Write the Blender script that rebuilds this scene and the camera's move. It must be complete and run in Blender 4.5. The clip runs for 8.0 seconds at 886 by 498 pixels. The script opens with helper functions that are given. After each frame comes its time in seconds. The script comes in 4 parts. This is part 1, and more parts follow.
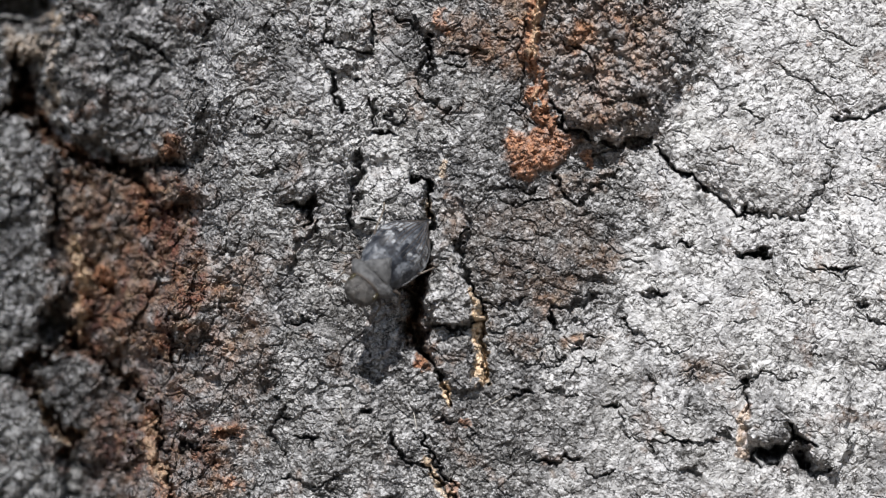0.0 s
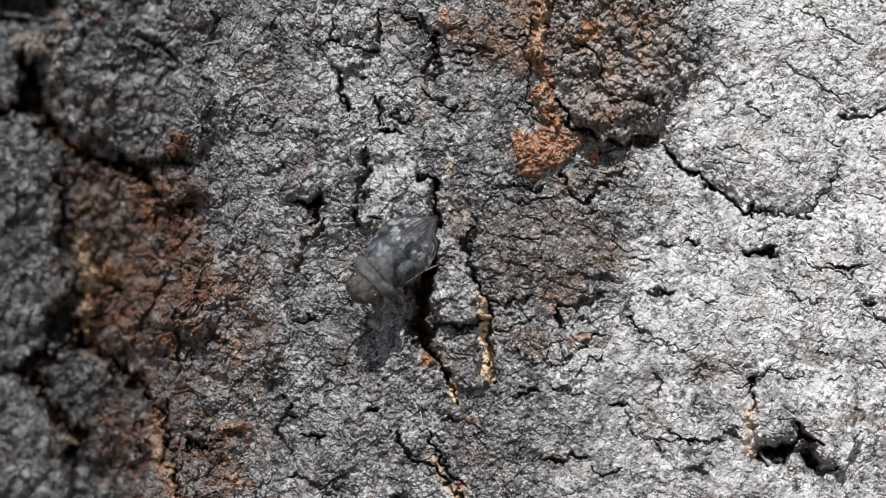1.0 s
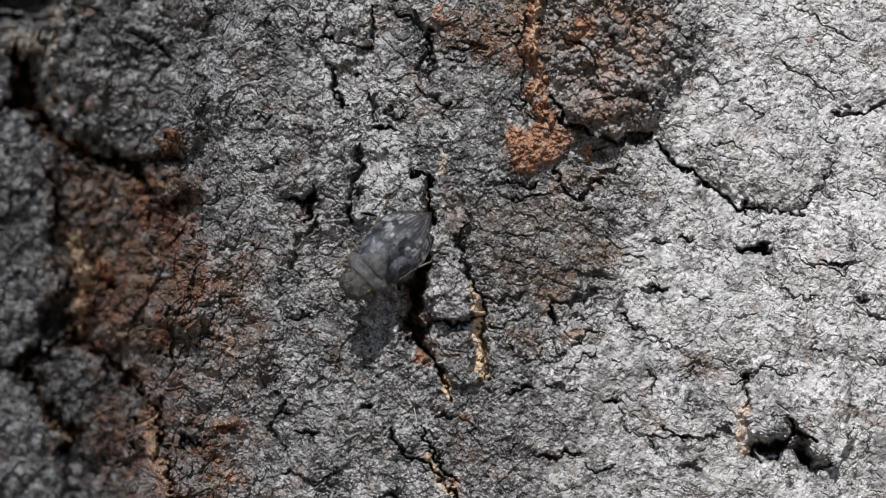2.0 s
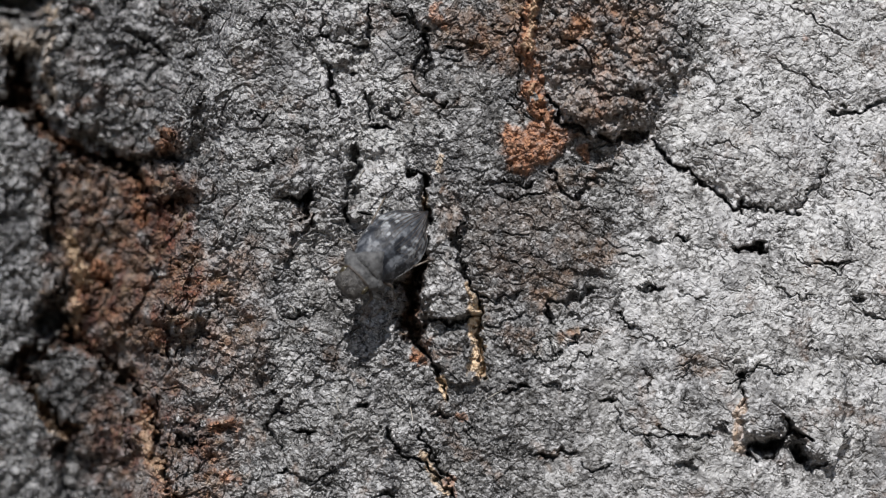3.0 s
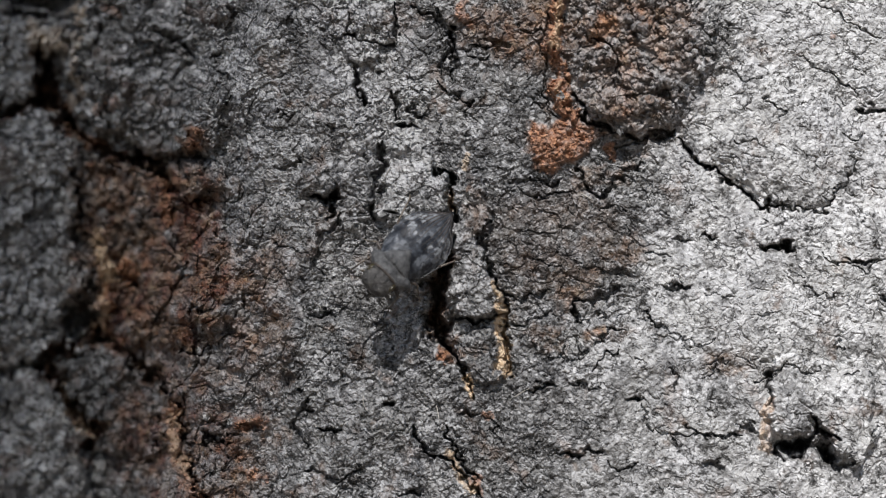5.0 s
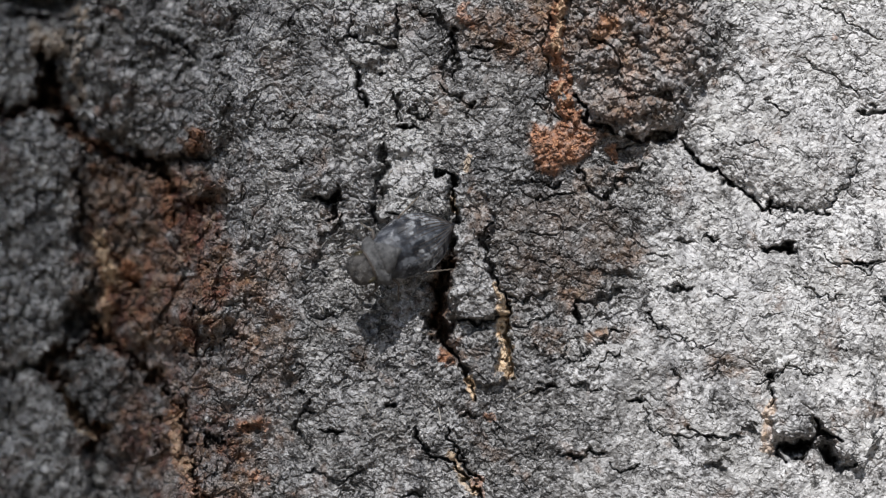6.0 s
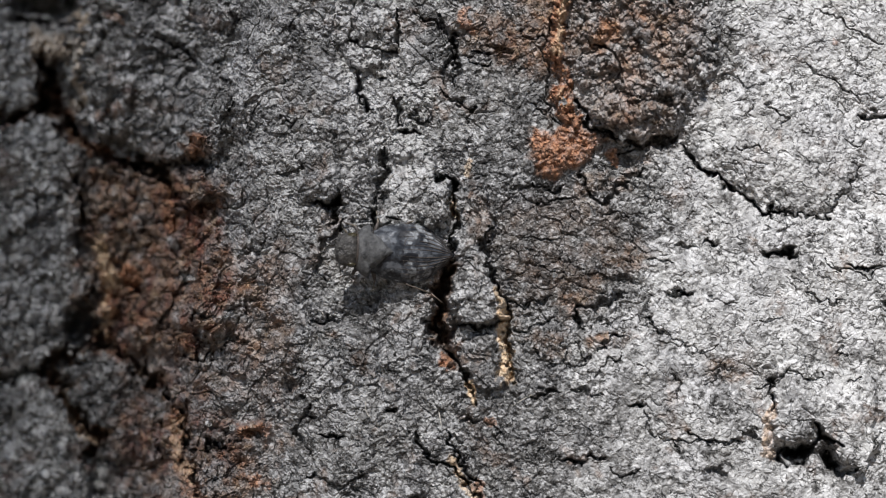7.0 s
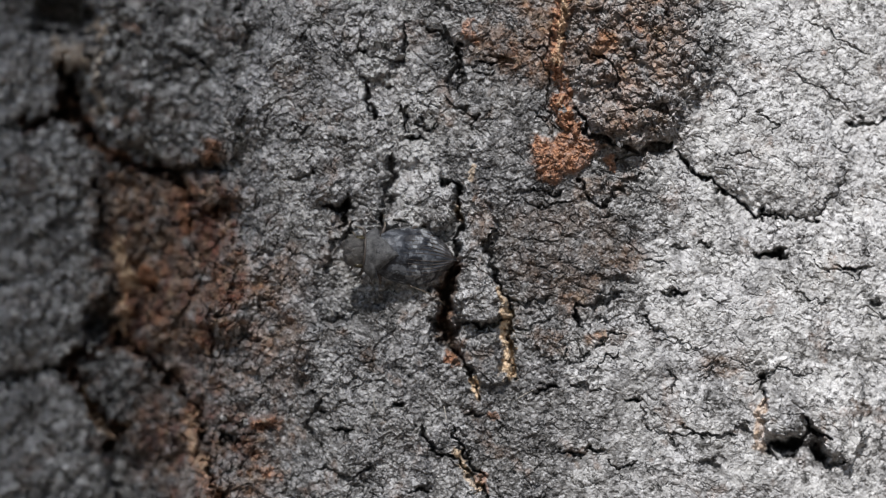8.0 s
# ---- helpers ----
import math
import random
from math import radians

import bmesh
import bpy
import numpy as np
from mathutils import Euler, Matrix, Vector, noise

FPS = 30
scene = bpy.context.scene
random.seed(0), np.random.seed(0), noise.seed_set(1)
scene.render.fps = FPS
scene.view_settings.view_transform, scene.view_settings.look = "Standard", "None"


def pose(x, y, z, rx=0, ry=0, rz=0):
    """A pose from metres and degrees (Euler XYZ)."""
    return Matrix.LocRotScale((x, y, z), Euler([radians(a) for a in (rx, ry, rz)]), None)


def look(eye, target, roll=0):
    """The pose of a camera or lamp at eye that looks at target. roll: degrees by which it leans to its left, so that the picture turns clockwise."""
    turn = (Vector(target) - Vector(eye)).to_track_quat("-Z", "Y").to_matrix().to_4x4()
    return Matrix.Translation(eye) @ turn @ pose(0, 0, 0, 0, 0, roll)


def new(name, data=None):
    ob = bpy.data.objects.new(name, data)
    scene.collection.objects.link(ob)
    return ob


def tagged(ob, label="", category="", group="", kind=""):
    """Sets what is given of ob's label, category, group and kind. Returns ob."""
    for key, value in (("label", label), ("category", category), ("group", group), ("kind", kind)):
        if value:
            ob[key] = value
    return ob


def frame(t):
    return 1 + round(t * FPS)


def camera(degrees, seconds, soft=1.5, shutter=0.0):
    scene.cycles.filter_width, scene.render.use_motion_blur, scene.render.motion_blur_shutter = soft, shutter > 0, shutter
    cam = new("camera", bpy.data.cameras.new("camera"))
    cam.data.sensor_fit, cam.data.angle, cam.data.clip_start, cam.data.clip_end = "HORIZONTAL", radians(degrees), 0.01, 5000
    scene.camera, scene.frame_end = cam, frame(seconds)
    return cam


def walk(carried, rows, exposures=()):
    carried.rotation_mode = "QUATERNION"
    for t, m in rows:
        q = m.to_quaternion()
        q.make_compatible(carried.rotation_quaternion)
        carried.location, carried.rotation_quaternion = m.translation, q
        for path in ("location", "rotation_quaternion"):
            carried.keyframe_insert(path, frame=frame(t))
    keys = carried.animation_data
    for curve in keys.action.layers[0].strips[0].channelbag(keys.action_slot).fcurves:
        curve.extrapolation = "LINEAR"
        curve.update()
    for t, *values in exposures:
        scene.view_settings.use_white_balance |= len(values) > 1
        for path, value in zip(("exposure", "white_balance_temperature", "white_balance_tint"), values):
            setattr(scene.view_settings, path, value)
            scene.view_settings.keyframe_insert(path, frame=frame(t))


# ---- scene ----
# A tele close-up of the bark of a trunk, 0.11 m across, with a planthopper that turns on it.
# Bark plan: u to the right, v down, in units of 0.07 mm; (784, 441) lies at x = 0, z = 1.30.
UNIT = 7.0e-5
DIST = 0.21          # camera to bark
EYE_Z = 1.30

cam = camera(29.29, 8.0, soft=1.0)
cam.data.dof.use_dof = True
cam.data.dof.focus_distance = 0.2132
cam.data.dof.aperture_fstop = 14.0


def aim(right, down, size=1.0):
    """The camera turned so that the bark stands so many units further right and down, seen at that size."""
    return look((0, -DIST / size, EYE_Z), (-right / size * UNIT, 0, EYE_Z + down / size * UNIT))


PATH = [
    (0.0, aim(-2.9, 10.2)), (0.5, aim(6.4, 9.2)), (1.0, aim(8.5, 7.4)), (1.5, aim(5.0, 3.6)),
    (2.25, aim(-6.0, 1.0)), (3.0, aim(-9.2, 0.0)), (3.5, aim(0.0, 0.0)), (4.0, aim(15.3, -1.5)),
    (4.5, aim(30.4, -3.0)), (5.25, aim(38.5, -2.2)), (6.0, aim(40.3, 0.1)), (6.5, aim(39.8, 4.6)),
    (7.0, aim(41.4, 8.5)), (7.5, aim(42.9, 12.1)), (7.6, aim(43.2, 12.2, 0.997)), (7.7, aim(45.0, 11.4, 0.955)),
    (7.8, aim(44.5, 10.9, 0.956)), (8.0, aim(48.5, 10.6, 0.9573)),
]
EXPOSURES = [(0, 0.47), (1, 0.49), (1.5, 0.43), (2.2, 0.18), (2.8, 0.08), (3.1, 0.10), (3.4, 0.45), (3.6, 0.47), (4, 0.4), (4.5, 0.4), (6, 0.4), (8, 0.4)]
walk(cam, PATH, EXPOSURES)

# ---- light: high sun before the trunk, open sky ----
SUN_EL, SUN_AZ = 47.0, 187.0
world = bpy.data.worlds.new("sky")
scene.world = world
world.use_nodes = True
wn = world.node_tree.nodes
sky = wn.new("ShaderNodeTexSky")
sky.sky_type, sky.sun_disc = "NISHITA", False
sky.sun_elevation, sky.sun_rotation = radians(SUN_EL), radians(SUN_AZ)
world.node_tree.links.new(sky.outputs[0], wn["Background"].inputs[0])
wn["Background"].inputs[1].default_value = 0.058
sun = new("sun", bpy.data.lights.new("sun", "SUN"))
sun.data.energy, sun.data.angle, sun.data.color = 5.0, radians(0.53), (1.0, 0.97, 0.95)
az, el = radians(SUN_AZ), radians(SUN_EL)
sun.matrix_world = look((math.sin(az) * math.cos(el) * 9, math.cos(az) * math.cos(el) * 9, 9 * math.sin(el) + EYE_Z), (0, 0, EYE_Z))


# ---- materials ----
def nodes_of(name):
    m = bpy.data.materials.new(name)
    m.use_nodes = True
    t = m.node_tree
    return m, t.nodes, t.links, t.nodes["Principled BSDF"]


def tex_noise(N, L, scale, detail=4.0, rough=0.6):
    co = N.new("ShaderNodeTexCoord")
    n = N.new("ShaderNodeTexNoise")
    n.inputs["Scale"].default_value, n.inputs["Detail"].default_value, n.inputs["Roughness"].default_value = scale, detail, rough
    L.new(co.outputs["Object"], n.inputs["Vector"])
    return n.outputs["Fac"]


def span(N, L, fac, a, b, c=0.0, d=1.0):
    r = N.new("ShaderNodeMapRange")
    for i, v in zip((1, 2, 3, 4), (a, b, c, d)):
        r.inputs[i].default_value = v
    L.new(fac, r.inputs[0])
    return r.outputs[0]


def blend(N, L, fac, a, b, how="MIX"):
    m = N.new("ShaderNodeMix")
    m.data_type, m.blend_type = "RGBA", how
    for sock, v in ((m.inputs[0], fac), (m.inputs[6], a), (m.inputs[7], b)):
        if isinstance(v, (int, float)):
            sock.default_value = v
        elif isinstance(v, tuple):
            sock.default_value = (*v, 1.0)
        else:
            L.new(v, sock)
    return m.outputs[2]


def times(N, L, a, b):
    m = N.new("ShaderNodeMath")
    m.operation = "MULTIPLY"
    for sock, v in zip(m.inputs, (a, b)):
        if isinstance(v, (int, float)):
            sock.default_value = v
        else:
            L.new(v, sock)
    return m.outputs[0]


def attr(N, name):
    a = N.new("ShaderNodeAttribute")
    a.attribute_name = name
    return a.outputs["Fac"]


def relief(N, L, P, fac, strength, dist):
    b = N.new("ShaderNodeBump")
    b.inputs["Strength"].default_value, b.inputs["Distance"].default_value = strength, dist
    L.new(fac, b.inputs["Height"])
    L.new(b.outputs[0], P.inputs["Normal"])


def bark_material():
    """Weathered grey bark; the masks say how pale it is and where it is brown, rusty or freshly broken."""
    m, N, L, P = nodes_of("bark")
    grain = tex_noise(N, L, 2600, 5, 0.65)
    specks = tex_noise(N, L, 1100, 6, 0.72)
    patch = tex_noise(N, L, 160, 4, 0.6)
    dark = blend(N, L, span(N, L, patch, 0.35, 0.65), (0.030, 0.030, 0.032), (0.060, 0.056, 0.052))
    pale = blend(N, L, span(N, L, patch, 0.3, 0.7), (0.43, 0.43, 0.438), (0.49, 0.49, 0.484))
    c = blend(N, L, attr(N, "tone"), dark, pale)
    c = blend(N, L, span(N, L, specks, 0.53, 0.66, 0.0, 0.55), c, blend(N, L, 1.0, c, (0.46, 0.455, 0.45), "MULTIPLY"))
    c = blend(N, L, span(N, L, specks, 0.36, 0.22, 0.0, 0.5), c, blend(N, L, 0.5, c, (0.60, 0.60, 0.60)))
    # fibrous flecks: grain, with shaded cracks and glints painted in as colour
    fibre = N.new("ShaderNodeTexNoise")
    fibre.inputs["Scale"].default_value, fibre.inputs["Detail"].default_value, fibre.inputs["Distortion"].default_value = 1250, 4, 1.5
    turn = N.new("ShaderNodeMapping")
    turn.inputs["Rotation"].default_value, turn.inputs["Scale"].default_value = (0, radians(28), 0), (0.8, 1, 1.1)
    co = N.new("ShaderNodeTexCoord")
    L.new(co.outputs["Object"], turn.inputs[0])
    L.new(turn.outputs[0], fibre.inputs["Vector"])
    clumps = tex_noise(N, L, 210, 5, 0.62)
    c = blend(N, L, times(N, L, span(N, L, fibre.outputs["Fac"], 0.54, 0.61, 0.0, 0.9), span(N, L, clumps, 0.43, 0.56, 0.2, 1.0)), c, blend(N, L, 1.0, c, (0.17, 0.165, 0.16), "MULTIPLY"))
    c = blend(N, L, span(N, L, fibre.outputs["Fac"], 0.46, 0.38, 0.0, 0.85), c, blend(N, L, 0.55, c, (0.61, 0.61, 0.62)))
    bend = N.new("ShaderNodeTexNoise")
    bend.inputs["Scale"].default_value, bend.inputs["Detail"].default_value, bend.inputs["Roughness"].default_value = 2100, 4.0, 0.65
    shift = N.new("ShaderNodeVectorMath")
    shift.operation = "MULTIPLY_ADD"
    shift.inputs[1].default_value = (0.0006, 0.0006, 0.0006)
    L.new(co.outputs["Object"], bend.inputs["Vector"])
    L.new(bend.outputs["Color"], shift.inputs[0])
    L.new(co.outputs["Object"], shift.inputs[2])
    # crumbs: colour only; the shade of small pits is painted into the bark
    crumbs = N.new("ShaderNodeTexNoise")
    crumbs.inputs["Scale"].default_value, crumbs.inputs["Detail"].default_value, crumbs.inputs["Roughness"].default_value = 950, 6, 0.66
    L.new(shift.outputs[0], crumbs.inputs["Vector"])
    pit_shade = span(N, L, crumbs.outputs["Fac"], 0.44, 0.38, 0.0, 0.92)
    c = blend(N, L, pit_shade, c, blend(N, L, 1.0, c, (0.17, 0.165, 0.16), "MULTIPLY"))
    # splits are sunk by bump, and their shade is also put into colour
    splits = None
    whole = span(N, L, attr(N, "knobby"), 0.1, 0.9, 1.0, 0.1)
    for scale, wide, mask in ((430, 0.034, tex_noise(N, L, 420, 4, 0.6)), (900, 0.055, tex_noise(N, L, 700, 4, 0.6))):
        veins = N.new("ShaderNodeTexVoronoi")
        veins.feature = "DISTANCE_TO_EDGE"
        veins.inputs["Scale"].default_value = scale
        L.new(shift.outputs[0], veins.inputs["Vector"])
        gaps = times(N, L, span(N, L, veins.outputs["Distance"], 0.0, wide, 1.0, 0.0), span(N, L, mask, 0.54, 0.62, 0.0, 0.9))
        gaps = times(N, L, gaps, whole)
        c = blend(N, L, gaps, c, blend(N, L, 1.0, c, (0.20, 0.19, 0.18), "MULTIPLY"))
        if splits is None:
            splits = gaps
        else:
            both = N.new("ShaderNodeMath")
            both.operation = "MAXIMUM"
            L.new(splits, both.inputs[0])
            L.new(gaps, both.inputs[1])
            splits = both.outputs[0]
    brown = blend(N, L, span(N, L, specks, 0.35, 0.65), (0.36, 0.20, 0.11), (0.078, 0.046, 0.034))
    brown = blend(N, L, times(N, L, span(N, L, patch, 0.48, 0.62, 0.0, 0.9), attr(N, "knobby")), brown, blend(N, L, span(N, L, grain, 0.4, 0.6), (0.24, 0.078, 0.048), (0.078, 0.040, 0.037)))
    brown = blend(N, L, span(N, L, patch, 0.44, 0.34, 0.0, 0.7), brown, blend(N, L, span(N, L, grain, 0.4, 0.6), (0.36, 0.225, 0.115), (0.14, 0.085, 0.05)))
    hue = tex_noise(N, L, 330, 4, 0.6)
    brown = blend(N, L, span(N, L, hue, 0.53, 0.60, 0.0, 0.65), brown, blend(N, L, span(N, L, grain, 0.4, 0.6), (0.070, 0.038, 0.034), (0.022, 0.016, 0.017)))
    brown = blend(N, L, span(N, L, hue, 0.42, 0.36, 0.0, 0.8), brown, blend(N, L, span(N, L, grain, 0.4, 0.6), (0.42, 0.29, 0.175), (0.20, 0.115, 0.065)))
    c = blend(N, L, times(N, L, attr(N, "brown"), span(N, L, patch, 0.3, 0.6, 0.55, 1.0)), c, brown)
    rust = blend(N, L, span(N, L, grain, 0.38, 0.62), (0.53, 0.275, 0.155), (0.23, 0.10, 0.056))
    rust = blend(N, L, span(N, L, fibre.outputs["Fac"], 0.54, 0.66, 0.0, 0.7), rust, (0.09, 0.05, 0.036))
    c = blend(N, L, attr(N, "rust"), c, rust)
    cream = blend(N, L, span(N, L, grain, 0.35, 0.65), (0.80, 0.65, 0.47), (0.50, 0.33, 0.19))
    c = blend(N, L, attr(N, "cream"), c, cream)
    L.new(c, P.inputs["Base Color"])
    dull = span(N, L, specks, 0.35, 0.6, 0.42, 0.85)
    gloss = N.new("ShaderNodeMix")
    L.new(attr(N, "brown"), gloss.inputs[0])
    L.new(dull, gloss.inputs[2])
    L.new(span(N, L, specks, 0.4, 0.58, 0.20, 0.75), gloss.inputs[3])
    L.new(gloss.outputs[0], P.inputs["Roughness"])
    P.inputs["Specular IOR Level"].default_value = 0.5
    facets = N.new("ShaderNodeTexNoise")
    facets.inputs["Scale"].default_value, facets.inputs["Detail"].default_value, facets.inputs["Roughness"].default_value = 1150, 2.2, 0.5
    facets.inputs["Distortion"].default_value = 0.6
    L.new(co.outputs["Object"], facets.inputs["Vector"])
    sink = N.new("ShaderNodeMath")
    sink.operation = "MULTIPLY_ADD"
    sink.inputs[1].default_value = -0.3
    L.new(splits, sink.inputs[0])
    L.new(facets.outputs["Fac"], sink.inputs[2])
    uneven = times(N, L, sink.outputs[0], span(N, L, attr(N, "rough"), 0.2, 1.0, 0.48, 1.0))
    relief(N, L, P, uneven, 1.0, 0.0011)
    return m


def plain_material(name, a, b, scale, rough=0.6, bump=0.0, dist=0.0001, metal=0.0, spec=0.5):
    m, N, L, P = nodes_of(name)
    n = tex_noise(N, L, scale, 5, 0.65)
    L.new(blend(N, L, span(N, L, n, 0.35, 0.65), a, b), P.inputs["Base Color"])
    P.inputs["Roughness"].default_value, P.inputs["Metallic"].default_value = rough, metal
    P.inputs["Specular IOR Level"].default_value = spec
    if bump:
        relief(N, L, P, n, bump, dist)
    return m


BARK = bark_material()


# ---- noise over the bark plan ----
def smooth(a, b, x):
    t = np.clip((x - a) / (b - a), 0, 1)
    return t * t * (3 - 2 * t)


def perlin(u, v, size, seed, stretch=1.0):
    """Gradient noise, about -1 to 1, with cells of that size; stretched along v."""
    rng = np.random.default_rng(seed)
    angle = rng.uniform(0, 2 * math.pi, (256, 256))
    gx, gy = np.cos(angle).astype(np.float32), np.sin(angle).astype(np.float32)
    x, y = np.asarray(u / size + 64, np.float32), np.asarray(v / (size * stretch) + 64, np.float32)
    i, j = np.floor(x).astype(np.int32), np.floor(y).astype(np.int32)
    fx, fy = x - i, y - j
    sx, sy = fx * fx * fx * (fx * (fx * 6 - 15) + 10), fy * fy * fy * (fy * (fy * 6 - 15) + 10)

    def corner(di, dj):
        a, b = (j + dj) % 256, (i + di) % 256
        return gx[a, b] * (fx - di) + gy[a, b] * (fy - dj)

    top = corner(0, 0) * (1 - sx) + corner(1, 0) * sx
    low = corner(0, 1) * (1 - sx) + corner(1, 1) * sx
    return (top * (1 - sy) + low * sy) * 1.5


def cells(u, v, size, seed, stretch=1.0):
    """Cell noise: distance to the nearest and second nearest seed, in cells, a number and a slope for each cell."""
    rng = np.random.default_rng(seed)
    jx, jy, num = (rng.random((256, 256)).astype(np.float32) for _ in range(3))
    x, y = np.asarray(u / size + 64, np.float32), np.asarray(v / (size * stretch) + 64, np.float32)
    i, j = np.floor(x).astype(np.int32), np.floor(y).astype(np.int32)
    f1, f2, own, tip = (np.full(u.shape, q, np.float32) for q in (9.0, 9.0, 0.0, 0.0))
    turn = rng.uniform(0, 2 * math.pi, (256, 256))
    tx, ty = np.cos(turn).astype(np.float32), np.sin(turn).astype(np.float32)
    for dj in (-1, 0, 1):
        for di in (-1, 0, 1):
            a, b = (j + dj) % 256, (i + di) % 256
            ox, oy = x - i - di - jx[a, b], y - j - dj - jy[a, b]
            d = np.hypot(ox, oy)
            near = d < f1
            f2 = np.where(near, f1, np.minimum(f2, d))
            own = np.where(near, num[a, b], own)
            tip = np.where(near, ox * tx[a, b] + oy * ty[a, b], tip)
            f1 = np.where(near, d, f1)
    return f1, f2, own, tip


# ---- the bark sheet ----
STEP = 1.15
U0, U1, V0, V1 = -150.0, 1645.0, -64.0, 946.0
US, VS = np.arange(U0, U1, STEP), np.arange(V0, V1, STEP)
GU, GV = np.meshgrid(US.astype(np.float32), VS.astype(np.float32))
WU = GU + 10 * perlin(GU, GV, 46, 1) + 7 * perlin(GU, GV, 19, 2) + 3.5 * perlin(GU, GV, 8, 21)
WV = GV + 10 * perlin(GU, GV, 46, 3) + 7 * perlin(GU, GV, 19, 4) + 3.5 * perlin(GU, GV, 8, 22)
# edges break in small steps, more so by the fissure
BREAK = 4 + 9 * (1 - smooth(330, 520, GU))
for size, share, seed in ((24, 1.0, 401), (11, 0.6, 402)):
    own = cells(GU, GV, size, seed)[2]
    WU += share * BREAK * (own - 0.5)
    WV += share * BREAK * ((own * 13.7) % 1.0 - 0.5)
HEIGHT = np.zeros(GU.shape, np.float32)
TONE = np.full(GU.shape, 0.36, np.float32)
BROWN, RUST, CREAM = (np.zeros(GU.shape, np.float32) for _ in range(3))
ROUGH = np.ones(GU.shape, np.float32)
PLATE = np.zeros(GU.shape, int)
PLATE_NAMES = [("bark_sheet", "rough grey weathered bark")]


def window(pts, margin):
    p = np.array(pts, float)
    lo, hi = p.min(0) - margin - 14, p.max(0) + margin + 14
    a, b = np.searchsorted(US, (lo[0], hi[0])), np.searchsorted(VS, (lo[1], hi[1]))
    return (slice(b[0], b[1]), slice(a[0], a[1])), p


def to_line(u, v, p, closed=False):
    best = np.full(u.shape, 1e9)
    q = np.roll(p, -1, 0) if closed else p[1:]
    for (ax, ay), (bx, by) in zip(p, q):
        dx, dy = bx - ax, by - ay
        t = np.clip(((u - ax) * dx + (v - ay) * dy) / (dx * dx + dy * dy + 1e-9), 0, 1)
        best = np.minimum(best, np.hypot(u - ax - t * dx, v - ay - t * dy))
    return best


def inside(pts, margin):
    """The window and, in it, how far each place lies inside the outline (negative: outside)."""
    w, p = window(pts, margin)
    u, v = WU[w], WV[w]
    odd = np.zeros(u.shape, bool)
    for (ax, ay), (bx, by) in zip(p, np.roll(p, -1, 0)):
        if ay != by:
            odd ^= ((ay > v) != (by > v)) & (u < (bx - ax) * (v - ay) / (by - ay) + ax)
    return w, np.where(odd, 1, -1) * to_line(u, v, p, True)


def plate(pts, high, soft=6.0, name="bark_plate", label="", dome=0.0, lean=(0, 0)):
    """A plate of bark raised by high, rounded by dome towards its middle, leaning by units per unit."""
    w, d = inside(pts, soft)
    m = smooth(-soft, soft, d)
    mid = np.array(pts, float).mean(0)
    tilt = lean[0] * (GU[w] - mid[0]) + lean[1] * (GV[w] - mid[1])
    HEIGHT[w] += m * (high + tilt + dome * smooth(0, 70, d))
    if name:
        PLATE_NAMES.append((name, label))
        PLATE[w] = np.where(d > -soft * 0.5, len(PLATE_NAMES) - 1, PLATE[w])


def crack(pts, wide, deep, sharp=1.6):
    """A split along the line, deep in its middle and closing towards both ends."""
    if deep < 70:
        wide, deep = wide * 0.55, deep * 0.85
    w, p = window(pts, wide * 3)
    d = to_line(WU[w], WV[w], p)
    ends = np.minimum(np.hypot(GU[w] - p[0, 0], GV[w] - p[0, 1]), np.hypot(GU[w] - p[-1, 0], GV[w] - p[-1, 1]))
    k = 0.45 + 0.55 * smooth(0, wide * 6, ends)
    rag = np.maximum(1 + 0.7 * perlin(GU[w], GV[w], 26, 88) + 0.4 * perlin(GU[w], GV[w], 9, 89), 0.15)
    HEIGHT[w] -= deep * np.exp(-(d / (wide * k * rag)) ** (2 * sharp))
    if deep >= 70:
        # bare brown inner bark, with the fissure's shade also darkened into the tone
        bare_shaded = (1 - smooth(wide * 0.8, wide * 1.5, d)) * k
        BROWN[w] = np.maximum(BROWN[w], bare_shaded)
        TONE[w] *= 1 - 0.6 * bare_shaded


def lump(u, v, ru, rv, high, power=2.0):
    """A rounded swelling, or a hollow where high is negative."""
    w, _ = window([(u - ru, v - rv), (u + ru, v + rv)], 10)
    d = np.hypot((WU[w] - u) / ru, (WV[w] - v) / rv)
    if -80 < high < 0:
        # a chipped hollow: slot under its upper edge, shallow floor, its shade darkening the tone
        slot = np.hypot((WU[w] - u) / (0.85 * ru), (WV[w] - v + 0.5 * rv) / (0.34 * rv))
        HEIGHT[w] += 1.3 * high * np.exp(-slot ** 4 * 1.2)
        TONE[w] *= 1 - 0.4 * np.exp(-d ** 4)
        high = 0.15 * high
    HEIGHT[w] += high * np.exp(-d ** (2 * power) * 1.2)


def stain_or_shade(field, pts, value, soft=14.0):
    """Sets the field to value inside the outline, with a ragged soft edge; a few calls paint shade."""
    w, d = inside(pts, soft)
    m = smooth(-soft, soft, d + 0.5 * soft * perlin(GU[w], GV[w], 18, 77))
    field[w] += (value - field[w]) * m


def streak(field, pts, wide, value):
    w, p = window(pts, wide * 2)
    m = 1 - smooth(wide * 0.6, wide * 1.3, to_line(WU[w], WV[w], p) + 0.4 * wide * perlin(GU[w], GV[w], 9, 78))
    field[w] += (value - field[w]) * m


